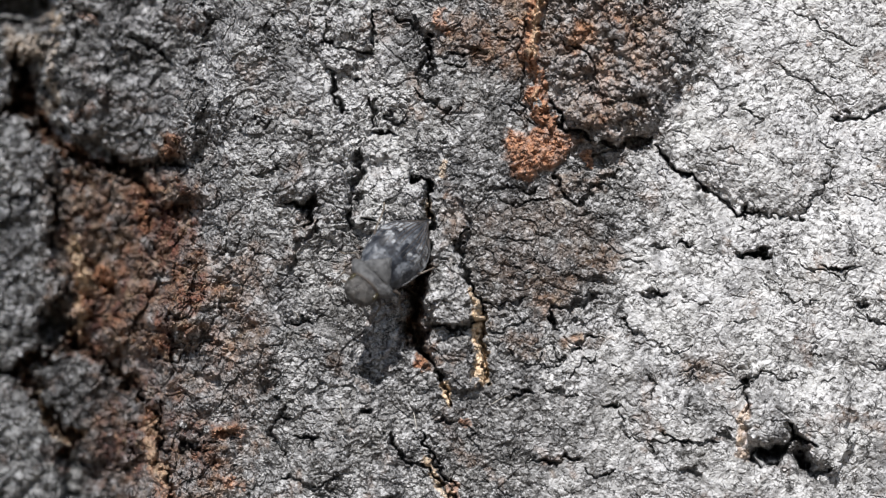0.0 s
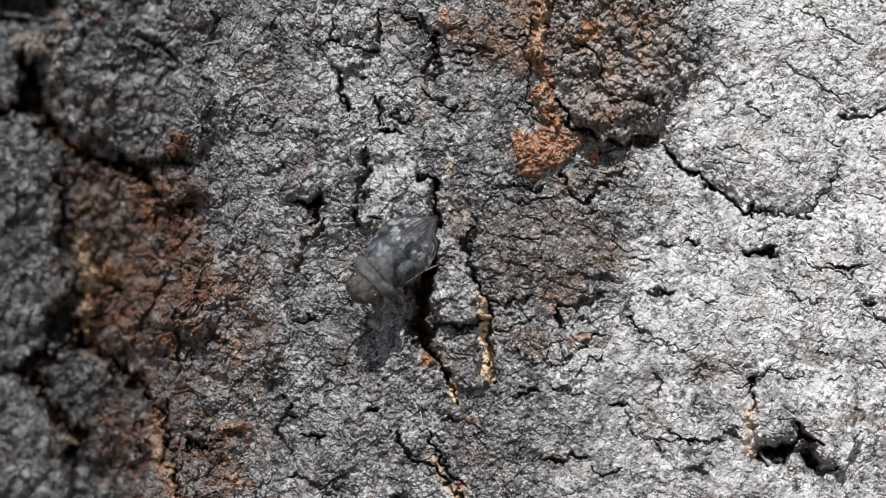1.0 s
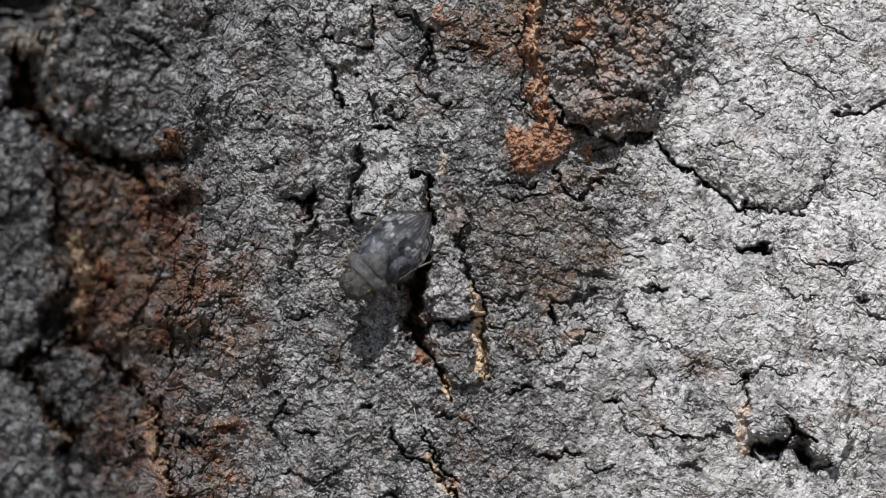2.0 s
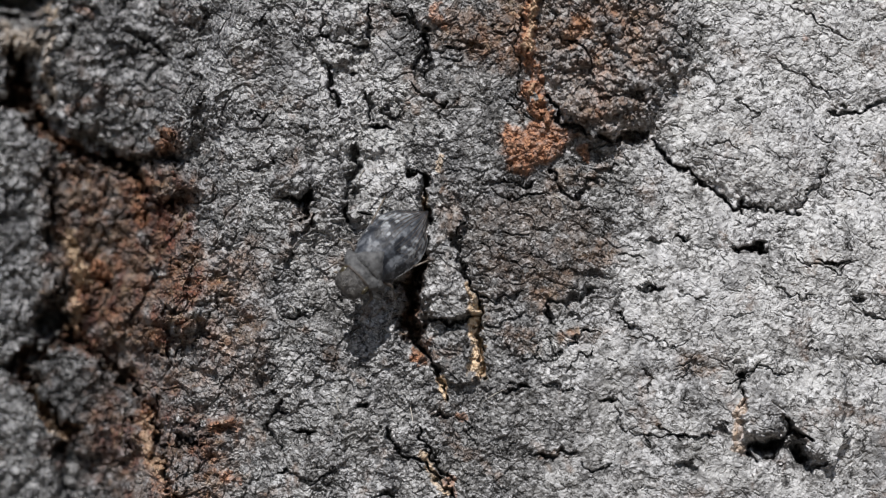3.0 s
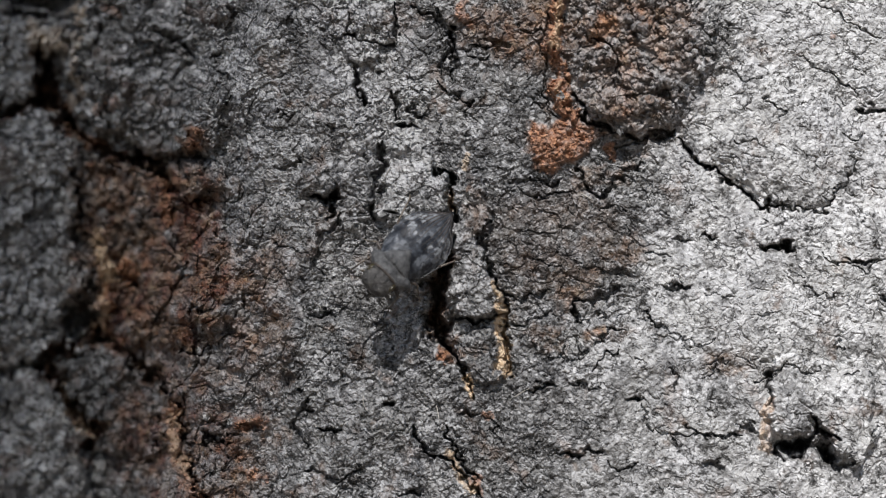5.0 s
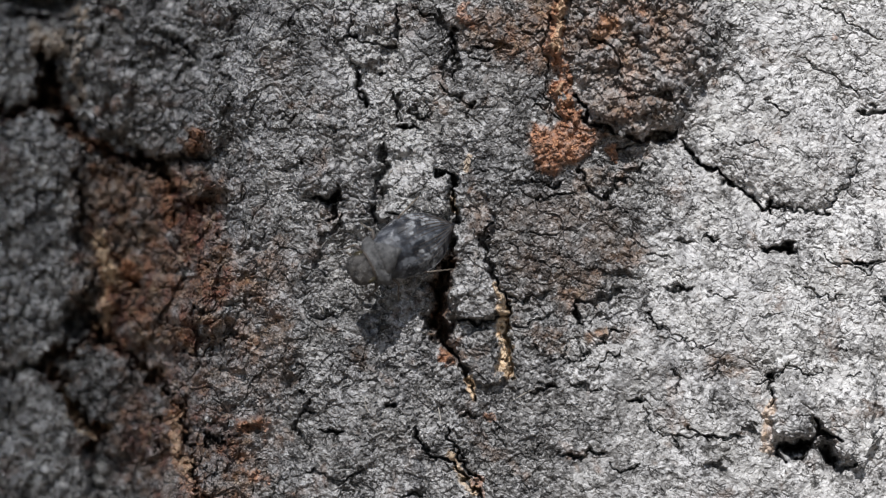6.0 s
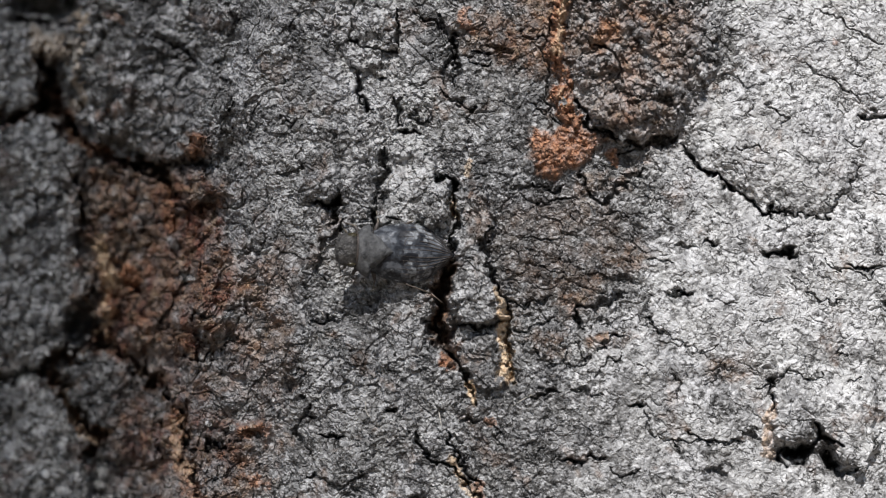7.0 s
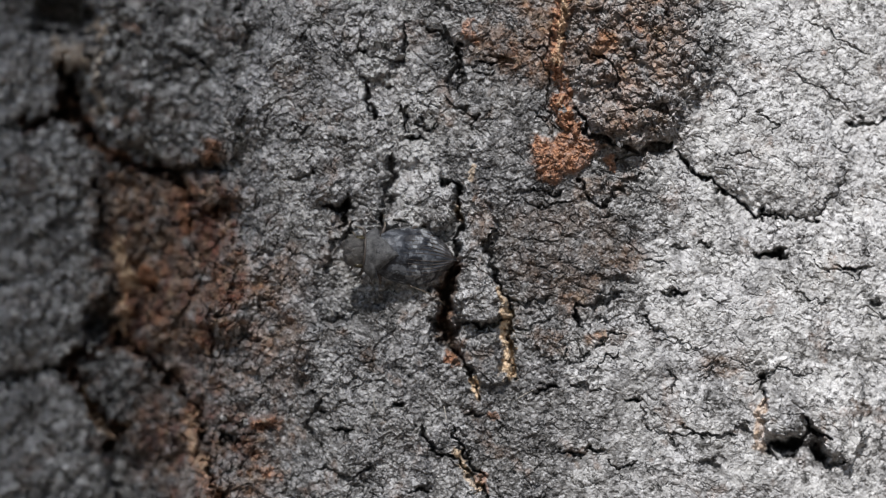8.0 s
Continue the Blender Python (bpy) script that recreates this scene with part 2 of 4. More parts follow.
# broad zones: pale bark, grey bark, dark flaking bark by the fissure
PALE = [(1235, -64), (1285, 90), (1190, 165), (1160, 255), (1140, 330), (1110, 450), (1060, 560), (985, 615),
        (970, 760), (900, 960), (1660, 960), (1660, -64)]
stain_or_shade(TONE, PALE, 0.90, 45)
stain_or_shade(TONE, [(1290, -64), (1660, -64), (1660, 330), (1480, 330), (1290, 160)], 1.0, 60)
stain_or_shade(TONE, [(950, 640), (1300, 600), (1660, 600), (1660, 960), (860, 960)], 0.66, 60)
stain_or_shade(TONE, [(930, 600), (1000, 590), (1190, 650), (1190, 960), (920, 960)], 0.46, 55)
stain_or_shade(ROUGH, PALE, 0.30, 50)
stain_or_shade(ROUGH, [(960, -64), (1200, -64), (1235, 80), (1180, 210), (1060, 250), (990, 200)], 1.35, 20)
stain_or_shade(TONE, [(330, -64), (560, -64), (600, 120), (640, 260), (620, 420), (560, 560), (560, 960), (440, 960), (440, 640), (380, 470), (360, 250)], 0.49, 40)
stain_or_shade(TONE, [(560, -30), (660, -30), (720, 250), (770, 330), (740, 390), (640, 390), (600, 280), (570, 160)], 0.92, 30)
stain_or_shade(TONE, [(560, 540), (700, 640), (760, 640), (830, 960), (560, 960), (540, 700)], 0.42, 40)
stain_or_shade(TONE, [(90, -64), (345, -64), (345, 210), (330, 275), (150, 250), (95, 190)], 0.35, 25)
stain_or_shade(TONE, [(-120, 190), (60, 190), (110, 250), (130, 540), (90, 620), (-120, 680)], 0.52, 20)
stain_or_shade(TONE, [(-120, 690), (40, 650), (130, 765), (120, 960), (-120, 960)], 0.50, 20)
stain_or_shade(TONE, [(100, 280), (350, 280), (400, 430), (430, 620), (420, 960), (130, 960), (130, 760), (60, 640), (130, 600)], 0.46, 30)
stain_or_shade(TONE, [(690, -64), (960, -64), (950, 120), (990, 230), (880, 200), (790, 200), (740, 180)], 0.27, 30)
stain_or_shade(TONE, [(960, -64), (1200, -64), (1215, 90), (1180, 200), (1130, 245), (1040, 240), (980, 170)], 0.62, 45)
stain_or_shade(TONE, [(825, 360), (1010, 300), (1100, 330), (1085, 430), (1000, 540), (860, 530), (815, 440)], 0.15, 50)
stain_or_shade(TONE, [(765, 320), (825, 325), (830, 440), (850, 530), (845, 565), (765, 560), (760, 400)], 0.50, 10)
stain_or_shade(TONE, [(1300, 450), (1370, 445), (1370, 500), (1310, 505)], 0.50, 14)
stain_or_shade(TONE, [(-120, 30), (70, 30), (95, 50), (95, 175), (75, 120), (60, 95), (-120, 100)], 0.95, 10)
stain_or_shade(TONE, [(-120, 100), (18, 98), (22, 140), (5, 180), (-120, 205)], 0.95, 8)
stain_or_shade(TONE, [(280, -64), (350, -64), (352, 60), (300, 40)], 0.6, 16)
stain_or_shade(TONE, [(1158, 440), (1195, 440), (1192, 505), (1158, 500)], 1.0, 5)
stain_or_shade(TONE, [(1190, 690), (1300, 670), (1320, 790), (1200, 790)], 0.44, 22)
stain_or_shade(TONE, [(1340, 760), (1420, 740), (1500, 820), (1440, 850), (1340, 820)], 0.5, 16)
stain_or_shade(TONE, [(70, 650), (110, 612), (196, 640), (240, 730), (250, 800), (150, 808)], 0.17, 12)
stain_or_shade(TONE, [(780, 640), (900, 610), (960, 720), (990, 960), (800, 960)], 0.20, 35)
stain_or_shade(TONE, [(735, 40), (775, 60), (770, 160), (745, 170)], 0.22, 14)
stain_or_shade(TONE, [(440, 650), (500, 650), (520, 800), (460, 800)], 0.36, 25)
# paler tone under the planthopper, lifting its cast shadow in the colour
stain_or_shade(TONE, [(610, 545), (715, 545), (715, 630), (625, 635)], 0.50, 20)
stain_or_shade(TONE, [(1330, 815), (1400, 830), (1470, 835), (1600, 800), (1660, 960), (1290, 960)], 0.56, 30)
# shade inside the star-shaped cavity, put into the tone
stain_or_shade(TONE, [(1330, 784), (1392, 772), (1400, 745), (1408, 764), (1446, 772), (1440, 782), (1412, 786), (1440, 824), (1416, 818), (1396, 802), (1334, 810)], 0.10, 6)
stain_or_shade(TONE, [(1480, 690), (1520, 680), (1540, 760), (1500, 800), (1490, 740)], 0.6, 16)
stain_or_shade(TONE, [(785, 150), (900, 170), (950, 300), (1060, 285), (1075, 350), (900, 350), (830, 345), (800, 250)], 0.21, 30)
stain_or_shade(TONE, [(860, 560), (960, 560), (960, 700), (1060, 720), (1060, 800), (880, 740)], 0.30, 26)
stain_or_shade(TONE, [(1090, 590), (1180, 620), (1190, 700), (1080, 680)], 0.62, 30)
stain_or_shade(TONE, [(1460, 300), (1475, 240), (1490, 320), (1440, 350)], 0.6, 12)

# the long fissure: brown inner bark
stain_or_shade(BROWN, [(100, 285), (240, 270), (360, 330), (345, 370), (380, 470), (370, 570), (300, 640), (190, 640), (130, 590), (105, 420)], 0.92, 38)
stain_or_shade(BROWN, [(180, 650), (330, 640), (330, 720), (430, 740), (440, 800), (400, 960), (250, 960), (150, 800)], 0.5, 30)
stain_or_shade(BROWN, [(280, 235), (325, 230), (325, 275), (285, 275)], 0.9, 10)
stain_or_shade(BROWN, [(820, -64), (1190, -64), (1200, 110), (1160, 230), (1030, 235), (970, 120), (900, 60)], 0.44, 40)
stain_or_shade(BROWN, [(830, 360), (1000, 330), (1080, 420), (1000, 520), (860, 520)], 0.16, 40)
stain_or_shade(BROWN, [(955, 480), (1010, 480), (1010, 540), (960, 560)], 0.4, 14)
stain_or_shade(BROWN, [(1205, 620), (1290, 610), (1300, 650), (1220, 665)], 0.22, 16)
stain_or_shade(BROWN, [(380, 740), (430, 740), (430, 790), (380, 790)], 0.7, 10)
stain_or_shade(BROWN, [(370, 430), (460, 430), (480, 620), (440, 700), (340, 680), (360, 560)], 0.42, 34)

# broad swellings of the trunk's surface
HEIGHT += 9 * perlin(GU, GV, 260, 5) + 6 * perlin(GU, GV, 120, 6, 1.4) + 5 * perlin(GU, GV, 62, 7)

# plates
plate([(-130, 225), (20, 192), (60, 200), (102, 245), (106, 300), (98, 375), (84, 410), (112, 470), (128, 530), (85, 545), (70, 590), (85, 605), (40, 630), (-130, 690)],
      66, 9, label="dark grey bark plate beside the fissure", dome=14)
plate([(-130, 45), (20, 30), (70, 60), (72, 92), (20, 95), (24, 140), (10, 178), (-130, 215)], 52, 7, label="pale splintered bark flake", dome=8)
plate([(-130, 700), (36, 652), (60, 690), (92, 735), (128, 765), (108, 800), (120, 860), (116, 960), (-130, 960)], 58, 8, label="grey bark plate beside the fissure", dome=14)
plate([(88, 40), (100, -74), (352, -74), (374, 40), (346, 110), (366, 180), (340, 262), (250, 275), (150, 232), (96, 196), (74, 120)],
      56, 9, label="dark grey lumpy bark plate", dome=16, lean=(-0.14, 0))
plate([(66, 650), (110, 612), (160, 608), (196, 640), (198, 690), (240, 730), (250, 800), (150, 808), (120, 745), (80, 700)], 40, 8, label="charcoal grey bark chunk", dome=10)
plate([(300, 760), (450, 720), (470, 960), (330, 960)], 16, 14, label="brown flaking bark", dome=8)
plate([(300, -74), (575, -74), (560, 90), (600, 140), (622, 260), (615, 380), (520, 470), (520, 560), (470, 640), (430, 560), (385, 440), (320, 290)],
      26, 30, label="grey crusty bark plate", dome=10)
plate([(430, 600), (520, 560), (610, 560), (640, 650), (690, 740), (720, 960), (470, 960), (450, 760)], 24, 12, label="grey crusty bark plate", dome=8)
plate([(560, -10), (650, -20), (658, 60), (630, 88), (640, 115), (580, 112), (552, 70)], 16, 6, label="pale cracked bark flake", dome=8)
plate([(640, 300), (660, 255), (712, 262), (742, 300), (763, 335), (752, 378), (690, 392), (630, 395), (622, 350)],
      24, 5, label="pale grey bark flake", dome=8, lean=(0, 0.06))
plate([(772, 322), (815, 315), (832, 350), (820, 440), (848, 520), (846, 560), (800, 562), (776, 570), (757, 540), (758, 470), (766, 390)],
      34, 5, label="pale grey strip of bark", dome=6)
plate([(800, 592), (832, 588), (838, 660), (858, 668), (820, 690), (776, 640)], 18, 6, label="grey bark sliver", dome=4)
plate([(835, 372), (900, 330), (1000, 355), (1095, 335), (1088, 440), (1042, 485), (1000, 545), (940, 520), (862, 530), (824, 455)],
      5, 8, label="brownish grey bark plate", dome=4)
plate([(965, -74), (1195, -74), (1235, 80), (1185, 195), (1135, 242), (1065, 246), (1005, 215), (984, 160), (968, 60)],
      10, 30, label="dark brown knobbly bark boss", dome=18, lean=(0, 0.09))
plate([(1176, 262), (1196, 165), (1290, 95), (1400, 120), (1478, 195), (1486, 280), (1445, 320), (1432, 366), (1340, 366), (1270, 322), (1205, 296)],
      7, 7, label="pale grey rounded bark plate", dome=16, lean=(0, 0.05))
plate([(1230, -74), (1660, -74), (1660, 170), (1550, 160), (1480, 186), (1400, 112), (1295, 86), (1260, 20)], 8, 16, label="pale grey smooth bark", dome=4)
plate([(1330, 640), (1500, 640), (1510, 780), (1480, 830), (1440, 800), (1410, 745), (1390, 740), (1376, 770), (1330, 770), (1324, 700)],
      22, 6, label="pale grey ridged bark plate", dome=6, lean=(0, 0.07))
plate([(1060, 500), (1160, 260), (1210, 306), (1340, 376), (1500, 370), (1660, 420), (1660, 640), (1320, 640), (1100, 660)], 8, 16, label="pale grey finely cracked bark", dome=4)
plate([(880, 580), (1060, 560), (1310, 690), (1320, 960), (860, 960)], 6, 16, label="pale grey finely cracked bark", dome=4)

# fissures
crack([(20, 95), (45, 130), (25, 175), (60, 205), (110, 250), (160, 275), (235, 290), (260, 330)], 11, 110, 1.1)
crack([(160, 290), (240, 285), (345, 285)], 9, 45)
crack([(96, 300), (104, 380), (90, 430), (122, 500), (118, 570), (140, 600)], 9, 60, 1.1)
crack([(118, 570), (140, 600), (190, 625), (215, 660), (262, 700)], 8, 75, 1.1)
crack([(140, 600), (80, 620), (40, 640), (62, 690), (100, 740), (140, 765), (110, 810)], 9, 95, 1.1)
crack([(215, 655), (262, 695), (290, 760), (292, 810), (320, 880), (340, 960)], 9, 50)
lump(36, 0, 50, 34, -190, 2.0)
crack([(170, 280), (205, 293), (245, 290)], 10, 60)
crack([(34, 94), (46, 128), (54, 166), (92, 224)], 10, 130, 1.2)
crack([(42, 174), (0, 194), (-40, 206)], 8, 90)
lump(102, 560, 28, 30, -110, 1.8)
crack([(130, 810), (190, 820), (250, 815)], 7, 30)
crack([(290, 785), (330, 790), (370, 785)], 7, 30)
crack([(265, 356), (310, 362), (365, 358)], 7, 34)
crack([(205, 500), (170, 545), (150, 590)], 5, 24)
crack([(245, 62), (275, 66), (300, 100), (322, 130)], 9, 34)
crack([(738, 300), (762, 330), (766, 366)], 12, 55)
crack([(556, 338), (550, 365), (545, 390)], 15, 46)
crack([(735, 292), (764, 330), (768, 372), (757, 420), (750, 500), (726, 560), (740, 610), (775, 640)], 6.5, 46)
crack([(742, 470), (738, 530), (742, 590), (765, 630)], 17, 120, 1.0)
lump(722, 590, 18, 26, -40, 1.4)
lump(742, 545, 8, 22, 40, 1.4)
crack([(765, 620), (790, 665), (802, 705)], 7, 44)
crack([(690, 755), (720, 800), (755, 815), (785, 850), (815, 900), (830, 960)], 7, 42)
crack([(745, 765), (770, 800), (800, 850)], 5, 36)
crack([(664, 15), (662, 60), (656, 82)], 5, 34)
lump(648, 88, 16, 12, -26, 1.5)
lump(582, 68, 12, 8, -34, 1.5)
crack([(575, 30), (582, 66)], 3, 18)
crack([(660, 160), (675, 185), (678, 215)], 3.5, 26)
lump(684, 230, 24, 9, -42, 1.5)
lump(640, 128, 12, 6, -20, 1.5)
crack([(700, 20), (730, 40), (745, 60)], 5, 24)
lump(600, 40, 34, 26, 14, 1.5)
lump(610, 100, 36, 20, 14, 1.5)
lump(665, 255, 22, 14, 12, 1.5)
crack([(585, 60), (600, 78), (640, 82)], 4, 22)
crack([(592, 120), (600, 165), (612, 190)], 6, 26)
crack([(642, 258), (634, 300), (629, 340), (619, 400)], 11, 52)
crack([(560, 385), (528, 440), (520, 480), (540, 490)], 6, 24)
lump(552, 362, 26, 24, -50, 1.8)
lump(530, 320, 46, 26, 22, 1.5)
lump(532, 560, 26, 12, -24, 1.5)
crack([(930, 20), (922, 90), (928, 170), (946, 215)], 5, 16)
crack([(975, 170), (1000, 215), (1040, 236), (1100, 246), (1160, 232)], 8, 48)
crack([(1165, 250), (1185, 285), (1245, 322), (1310, 362), (1335, 370)], 5.5, 44, 1.2)
crack([(1310, 362), (1350, 372), (1430, 372)], 3.2, 22, 1.2)
crack([(1430, 374), (1440, 340), (1482, 290)], 3.2, 16, 1.2)
stain_or_shade(TONE, [(1320, 335), (1440, 310), (1432, 366), (1350, 366)], 0.6, 12)
crack([(1180, 278), (1215, 302), (1250, 322)], 6, 30)
crack([(1140, 245), (1090, 252), (1050, 262)], 6, 26)
crack([(985, 300), (1005, 335), (1030, 355), (1055, 320), (1080, 316)], 6, 26)
crack([(910, 325), (940, 330), (955, 318)], 5, 18)
crack([(820, 400), (818, 450), (845, 500), (856, 530), (855, 600), (862, 668)], 7, 44)
crack([(856, 526), (900, 528), (936, 520)], 4, 20)
crack([(978, 548), (984, 560), (990, 576)], 14, 44)
crack([(978, 546), (1010, 540), (1030, 530), (1055, 515)], 13, 30)
crack([(1030, 585), (1075, 585)], 5, 16)
crack([(970, 680), (1000, 690), (1030, 690)], 6, 22)
crack([(770, 568), (805, 572), (848, 566)], 7, 34)
crack([(1480, 200), (1530, 196), (1580, 175), (1660, 185)], 9, 34)
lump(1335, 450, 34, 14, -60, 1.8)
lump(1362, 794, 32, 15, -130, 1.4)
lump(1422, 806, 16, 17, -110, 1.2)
crack([(1330, 795), (1390, 785), (1400, 748)], 10, 34)
crack([(1398, 742), (1404, 764), (1424, 768), (1450, 773)], 11, 55)
crack([(1425, 812), (1448, 834), (1474, 824)], 9, 30)
lump(1318, 665, 12, 12, -30, 1.5)
crack([(1318, 665), (1322, 720)], 5, 26)
lump(1090, 710, 11, 11, -24, 1.5)
crack([(1095, 715), (1110, 755), (1145, 770), (1160, 798)], 3, 13)
crack([(1150, 770), (1200, 770), (1270, 776)], 4, 16)
crack([(1375, 106), (1430, 130), (1470, 160)], 3, 13)
crack([(1410, 10), (1470, 50), (1520, 66)], 3, 11)
crack([(1110, 550), (1130, 590), (1170, 600)], 3, 11)
crack([(1415, 458), (1450, 475), (1500, 478), (1530, 462)], 3.5, 14)
lump(1495, 470, 20, 9, -16, 1.5)
crack([(1380, 505), (1410, 522), (1450, 520)], 3.5, 13)
crack([(1320, 670), (1350, 652), (1390, 660)], 3, 12)
lump(1530, 535, 15, 14, -22, 1.5)
crack([(1535, 545), (1560, 565), (1640, 570)], 5, 20)
lump(975, 815, 34, 15, -26, 1.4)
lump(1015, 805, 18, 8, -18, 1.4)
crack([(1030, 820), (1060, 840), (1090, 830)], 4, 15)
lump(1160, 512, 26, 8, -20, 1.5)
lump(785, 740, 22, 9, -18, 1.5)
crack([(735, 150), (752, 170), (800, 185)], 6, 24)
crack([(735, 20), (762, 56), (768, 150)], 8, 28)
crack([(835, 90), (870, 80)], 5, 18)
crack([(1010, 65), (1045, 95), (1060, 140)], 6, 26)
crack([(600, 830), (560, 850), (500, 830)], 5, 18)
crack([(500, 700), (480, 760), (500, 790)], 6, 22)
lump(690, 880, 30, 10, -24, 1.5)
lump(524, 352, 22, 9, -30, 1.5)
lump(550, 770, 26, 9, -28, 1.5)
lump(655, 722, 12, 12, -26, 1.5)
lump(470, 690, 20, 26, -18, 1.4)
lump(505, 735, 16, 14, -18, 1.4)
lump(660, 380, 12, 8, -18, 1.5)
lump(880, 580, 14, 8, -16, 1.5)
lump(1010, 590, 30, 22, 8, 1.6)
lump(1060, 500, 16, 26, -12, 1.4)
lump(920, 690, 26, 8, -18, 1.5)
lump(640, 350, 8, 30, -16, 1.5)
lump(1475, 470, 16, 8, -20, 1.5)
lump(1215, 430, 18, 8, -14, 1.5)
lump(1165, 425, 16, 9, -12, 1.5)
lump(1225, 835, 26, 16, -14, 1.4)
lump(1285, 765, 24, 16, -12, 1.4)
crack([(455, 440), (500, 446)], 3, 16)
crack([(1145, 500), (1180, 512)], 3, 16)
crack([(450, 200), (470, 212), (480, 205)], 5, 16)
crack([(455, 295), (490, 290), (505, 280)], 5, 18)

# thin angular splits between the flakes
crack([(958, 612), (959, 640), (975, 632), (992, 628), (1012, 622)], 3.2, 16)
crack([(974, 598), (985, 615), (995, 627)], 3.2, 14)
crack([(1005, 662), (1020, 646), (1030, 640), (1050, 632), (1056, 616)], 3.4, 18)
crack([(1028, 614), (1035, 592), (1046, 585), (1066, 588)], 5, 22)
crack([(1098, 552), (1114, 560), (1125, 580), (1134, 590)], 3.6, 18)
crack([(903, 603), (916, 619)], 3.4, 16)
crack([(1148, 654), (1162, 665), (1158, 680), (1150, 692)], 3.0, 14)
crack([(1178, 750), (1200, 770), (1222, 775), (1254, 779)], 5, 22)
crack([(1210, 650), (1232, 651), (1240, 642), (1252, 642)], 3.0, 14)
crack([(1236, 654), (1232, 670), (1208, 668)], 3.0, 14)
crack([(1298, 673), (1325, 660), (1352, 652)], 4.5, 22)
crack([(1375, 659), (1398, 665), (1412, 658)], 3.6, 14)
crack([(1448, 659), (1472, 662)], 3.0, 12)
crack([(1536, 628), (1550, 640), (1590, 646)], 6, 22)
crack([(1500, 784), (1508, 768), (1516, 758)], 4.5, 16)
crack([(1440, 612), (1432, 622), (1452, 618)], 3.0, 12)
crack([(1060, 300), (1078, 306), (1105, 300)], 4, 16)
crack([(905, 345), (930, 352), (955, 346), (978, 352)], 4, 18)
crack([(1020, 372), (1045, 366), (1062, 378)], 3.6, 14)
crack([(890, 410), (918, 418), (948, 410)], 3.4, 14)
crack([(900, 470), (925, 462), (955, 470)], 3.4, 14)
crack([(1105, 452), (1132, 446), (1150, 455)], 4, 16)
crack([(1260, 250), (1285, 262), (1312, 258)], 2.8, 10)
crack([(1320, 180), (1342, 196), (1338, 220)], 2.8, 10)
crack([(1250, 130), (1275, 148), (1300, 142)], 2.8, 10)
crack([(1452, 240), (1470, 252), (1490, 248)], 4, 14)
crack([(1210, 520), (1238, 530), (1262, 522)], 2.8, 10)
crack([(1290, 560), (1318, 566), (1338, 556)], 2.8, 10)
crack([(1500, 330), (1530, 342), (1562, 338)], 2.8, 10)
crack([(1180, 600), (1205, 612), (1230, 604)], 3.0, 12)
crack([(650, 158), (662, 172), (669, 190), (668, 214)], 6, 40)
crack([(588, 118), (594, 146), (600, 168), (611, 192)], 9, 34)
crack([(690, 188), (706, 204), (716, 206)], 8, 26)
crack([(732, 28), (744, 44), (754, 58), (770, 62)], 8, 30)
crack([(764, 60), (752, 95), (748, 138)], 9, 24)
crack([(800, 84), (826, 82), (862, 80)], 6, 24)
crack([(788, 100), (806, 108), (822, 104)], 5, 20)
crack([(880, 50), (905, 52), (922, 62)], 5, 18)
crack([(905, 186), (925, 188), (935, 180)], 5, 16)
crack([(300, 635), (322, 626), (336, 612)], 9, 40)
crack([(298, 792), (330, 784), (366, 790)], 10, 44)
crack([(372, 768), (395, 764), (420, 760)], 6, 24)
crack([(360, 600), (380, 596), (400, 604)], 6, 22)
lump(306, 322, 36, 26, 20, 1.8)
lump(288, 560, 32, 34, 18, 1.8)
lump(320, 700, 46, 40, 16, 1.8)
lump(215, 742, 34, 30, 14, 1.8)
lump(785, 26, 26, 20, 14, 1.8)
lump(1085, 40, 34, 26, 12, 1.8)
lump(1040, 190, 34, 24, 12, 1.8)
lump(1130, 130, 32, 28, 12, 1.8)
stain_or_shade(TONE, [(752, 8), (808, 6), (812, 40), (765, 46)], 0.62, 10)
# dark brown patch; its left side also stands for shading, in the tone
stain_or_shade(TONE, [(722, 34), (760, 50), (800, 60), (800, 150), (748, 150)], 0.22, 16)
stain_or_shade(TONE, [(960, 598), (1060, 600), (1050, 660), (1030, 690), (965, 682)], 0.88, 16)
stain_or_shade(TONE, [(1040, 510), (1110, 540), (1130, 600), (1070, 600)], 0.6, 20)
stain_or_shade(TONE, [(1195, 300), (1215, 320), (1160, 400), (1100, 420), (1120, 330)], 0.66, 30)
stain_or_shade(BROWN, [(998, 584), (1030, 582), (1030, 606), (1002, 608)], 0.6, 8)

# rusty run and the crust under it, fresh pale breaks
streak(RUST, [(956, -64), (945, 40), (940, 104)], 15, 0.95)
streak(RUST, [(942, 100), (950, 135), (947, 160)], 9, 0.6)
streak(CREAM, [(957, -64), (948, 50), (944, 85)], 8, 0.28)
streak(RUST, [(945, 150), (958, 190), (975, 215)], 12, 0.95)
streak(CREAM, [(951, 150), (960, 180)], 5, 0.4)
streak(RUST, [(962, 120), (968, 165)], 7, 0.85)
stain_or_shade(RUST, [(900, 225), (945, 218), (985, 215), (1025, 240), (1005, 262), (985, 290), (955, 288), (940, 302), (912, 300), (890, 258)], 0.85, 9)
lump(950, 255, 55, 38, 17, 1.8)
crack([(956, -64), (946, 40), (941, 104)], 24, -30)
crack([(950, 150), (962, 190), (976, 215)], 20, -22)
# dark tone along both sides of the run, painting the ridge's shadows
stain_or_shade(TONE, [(905, -64), (928, -64), (924, 100), (936, 150), (925, 215), (900, 200), (912, 100)], 0.16, 10)
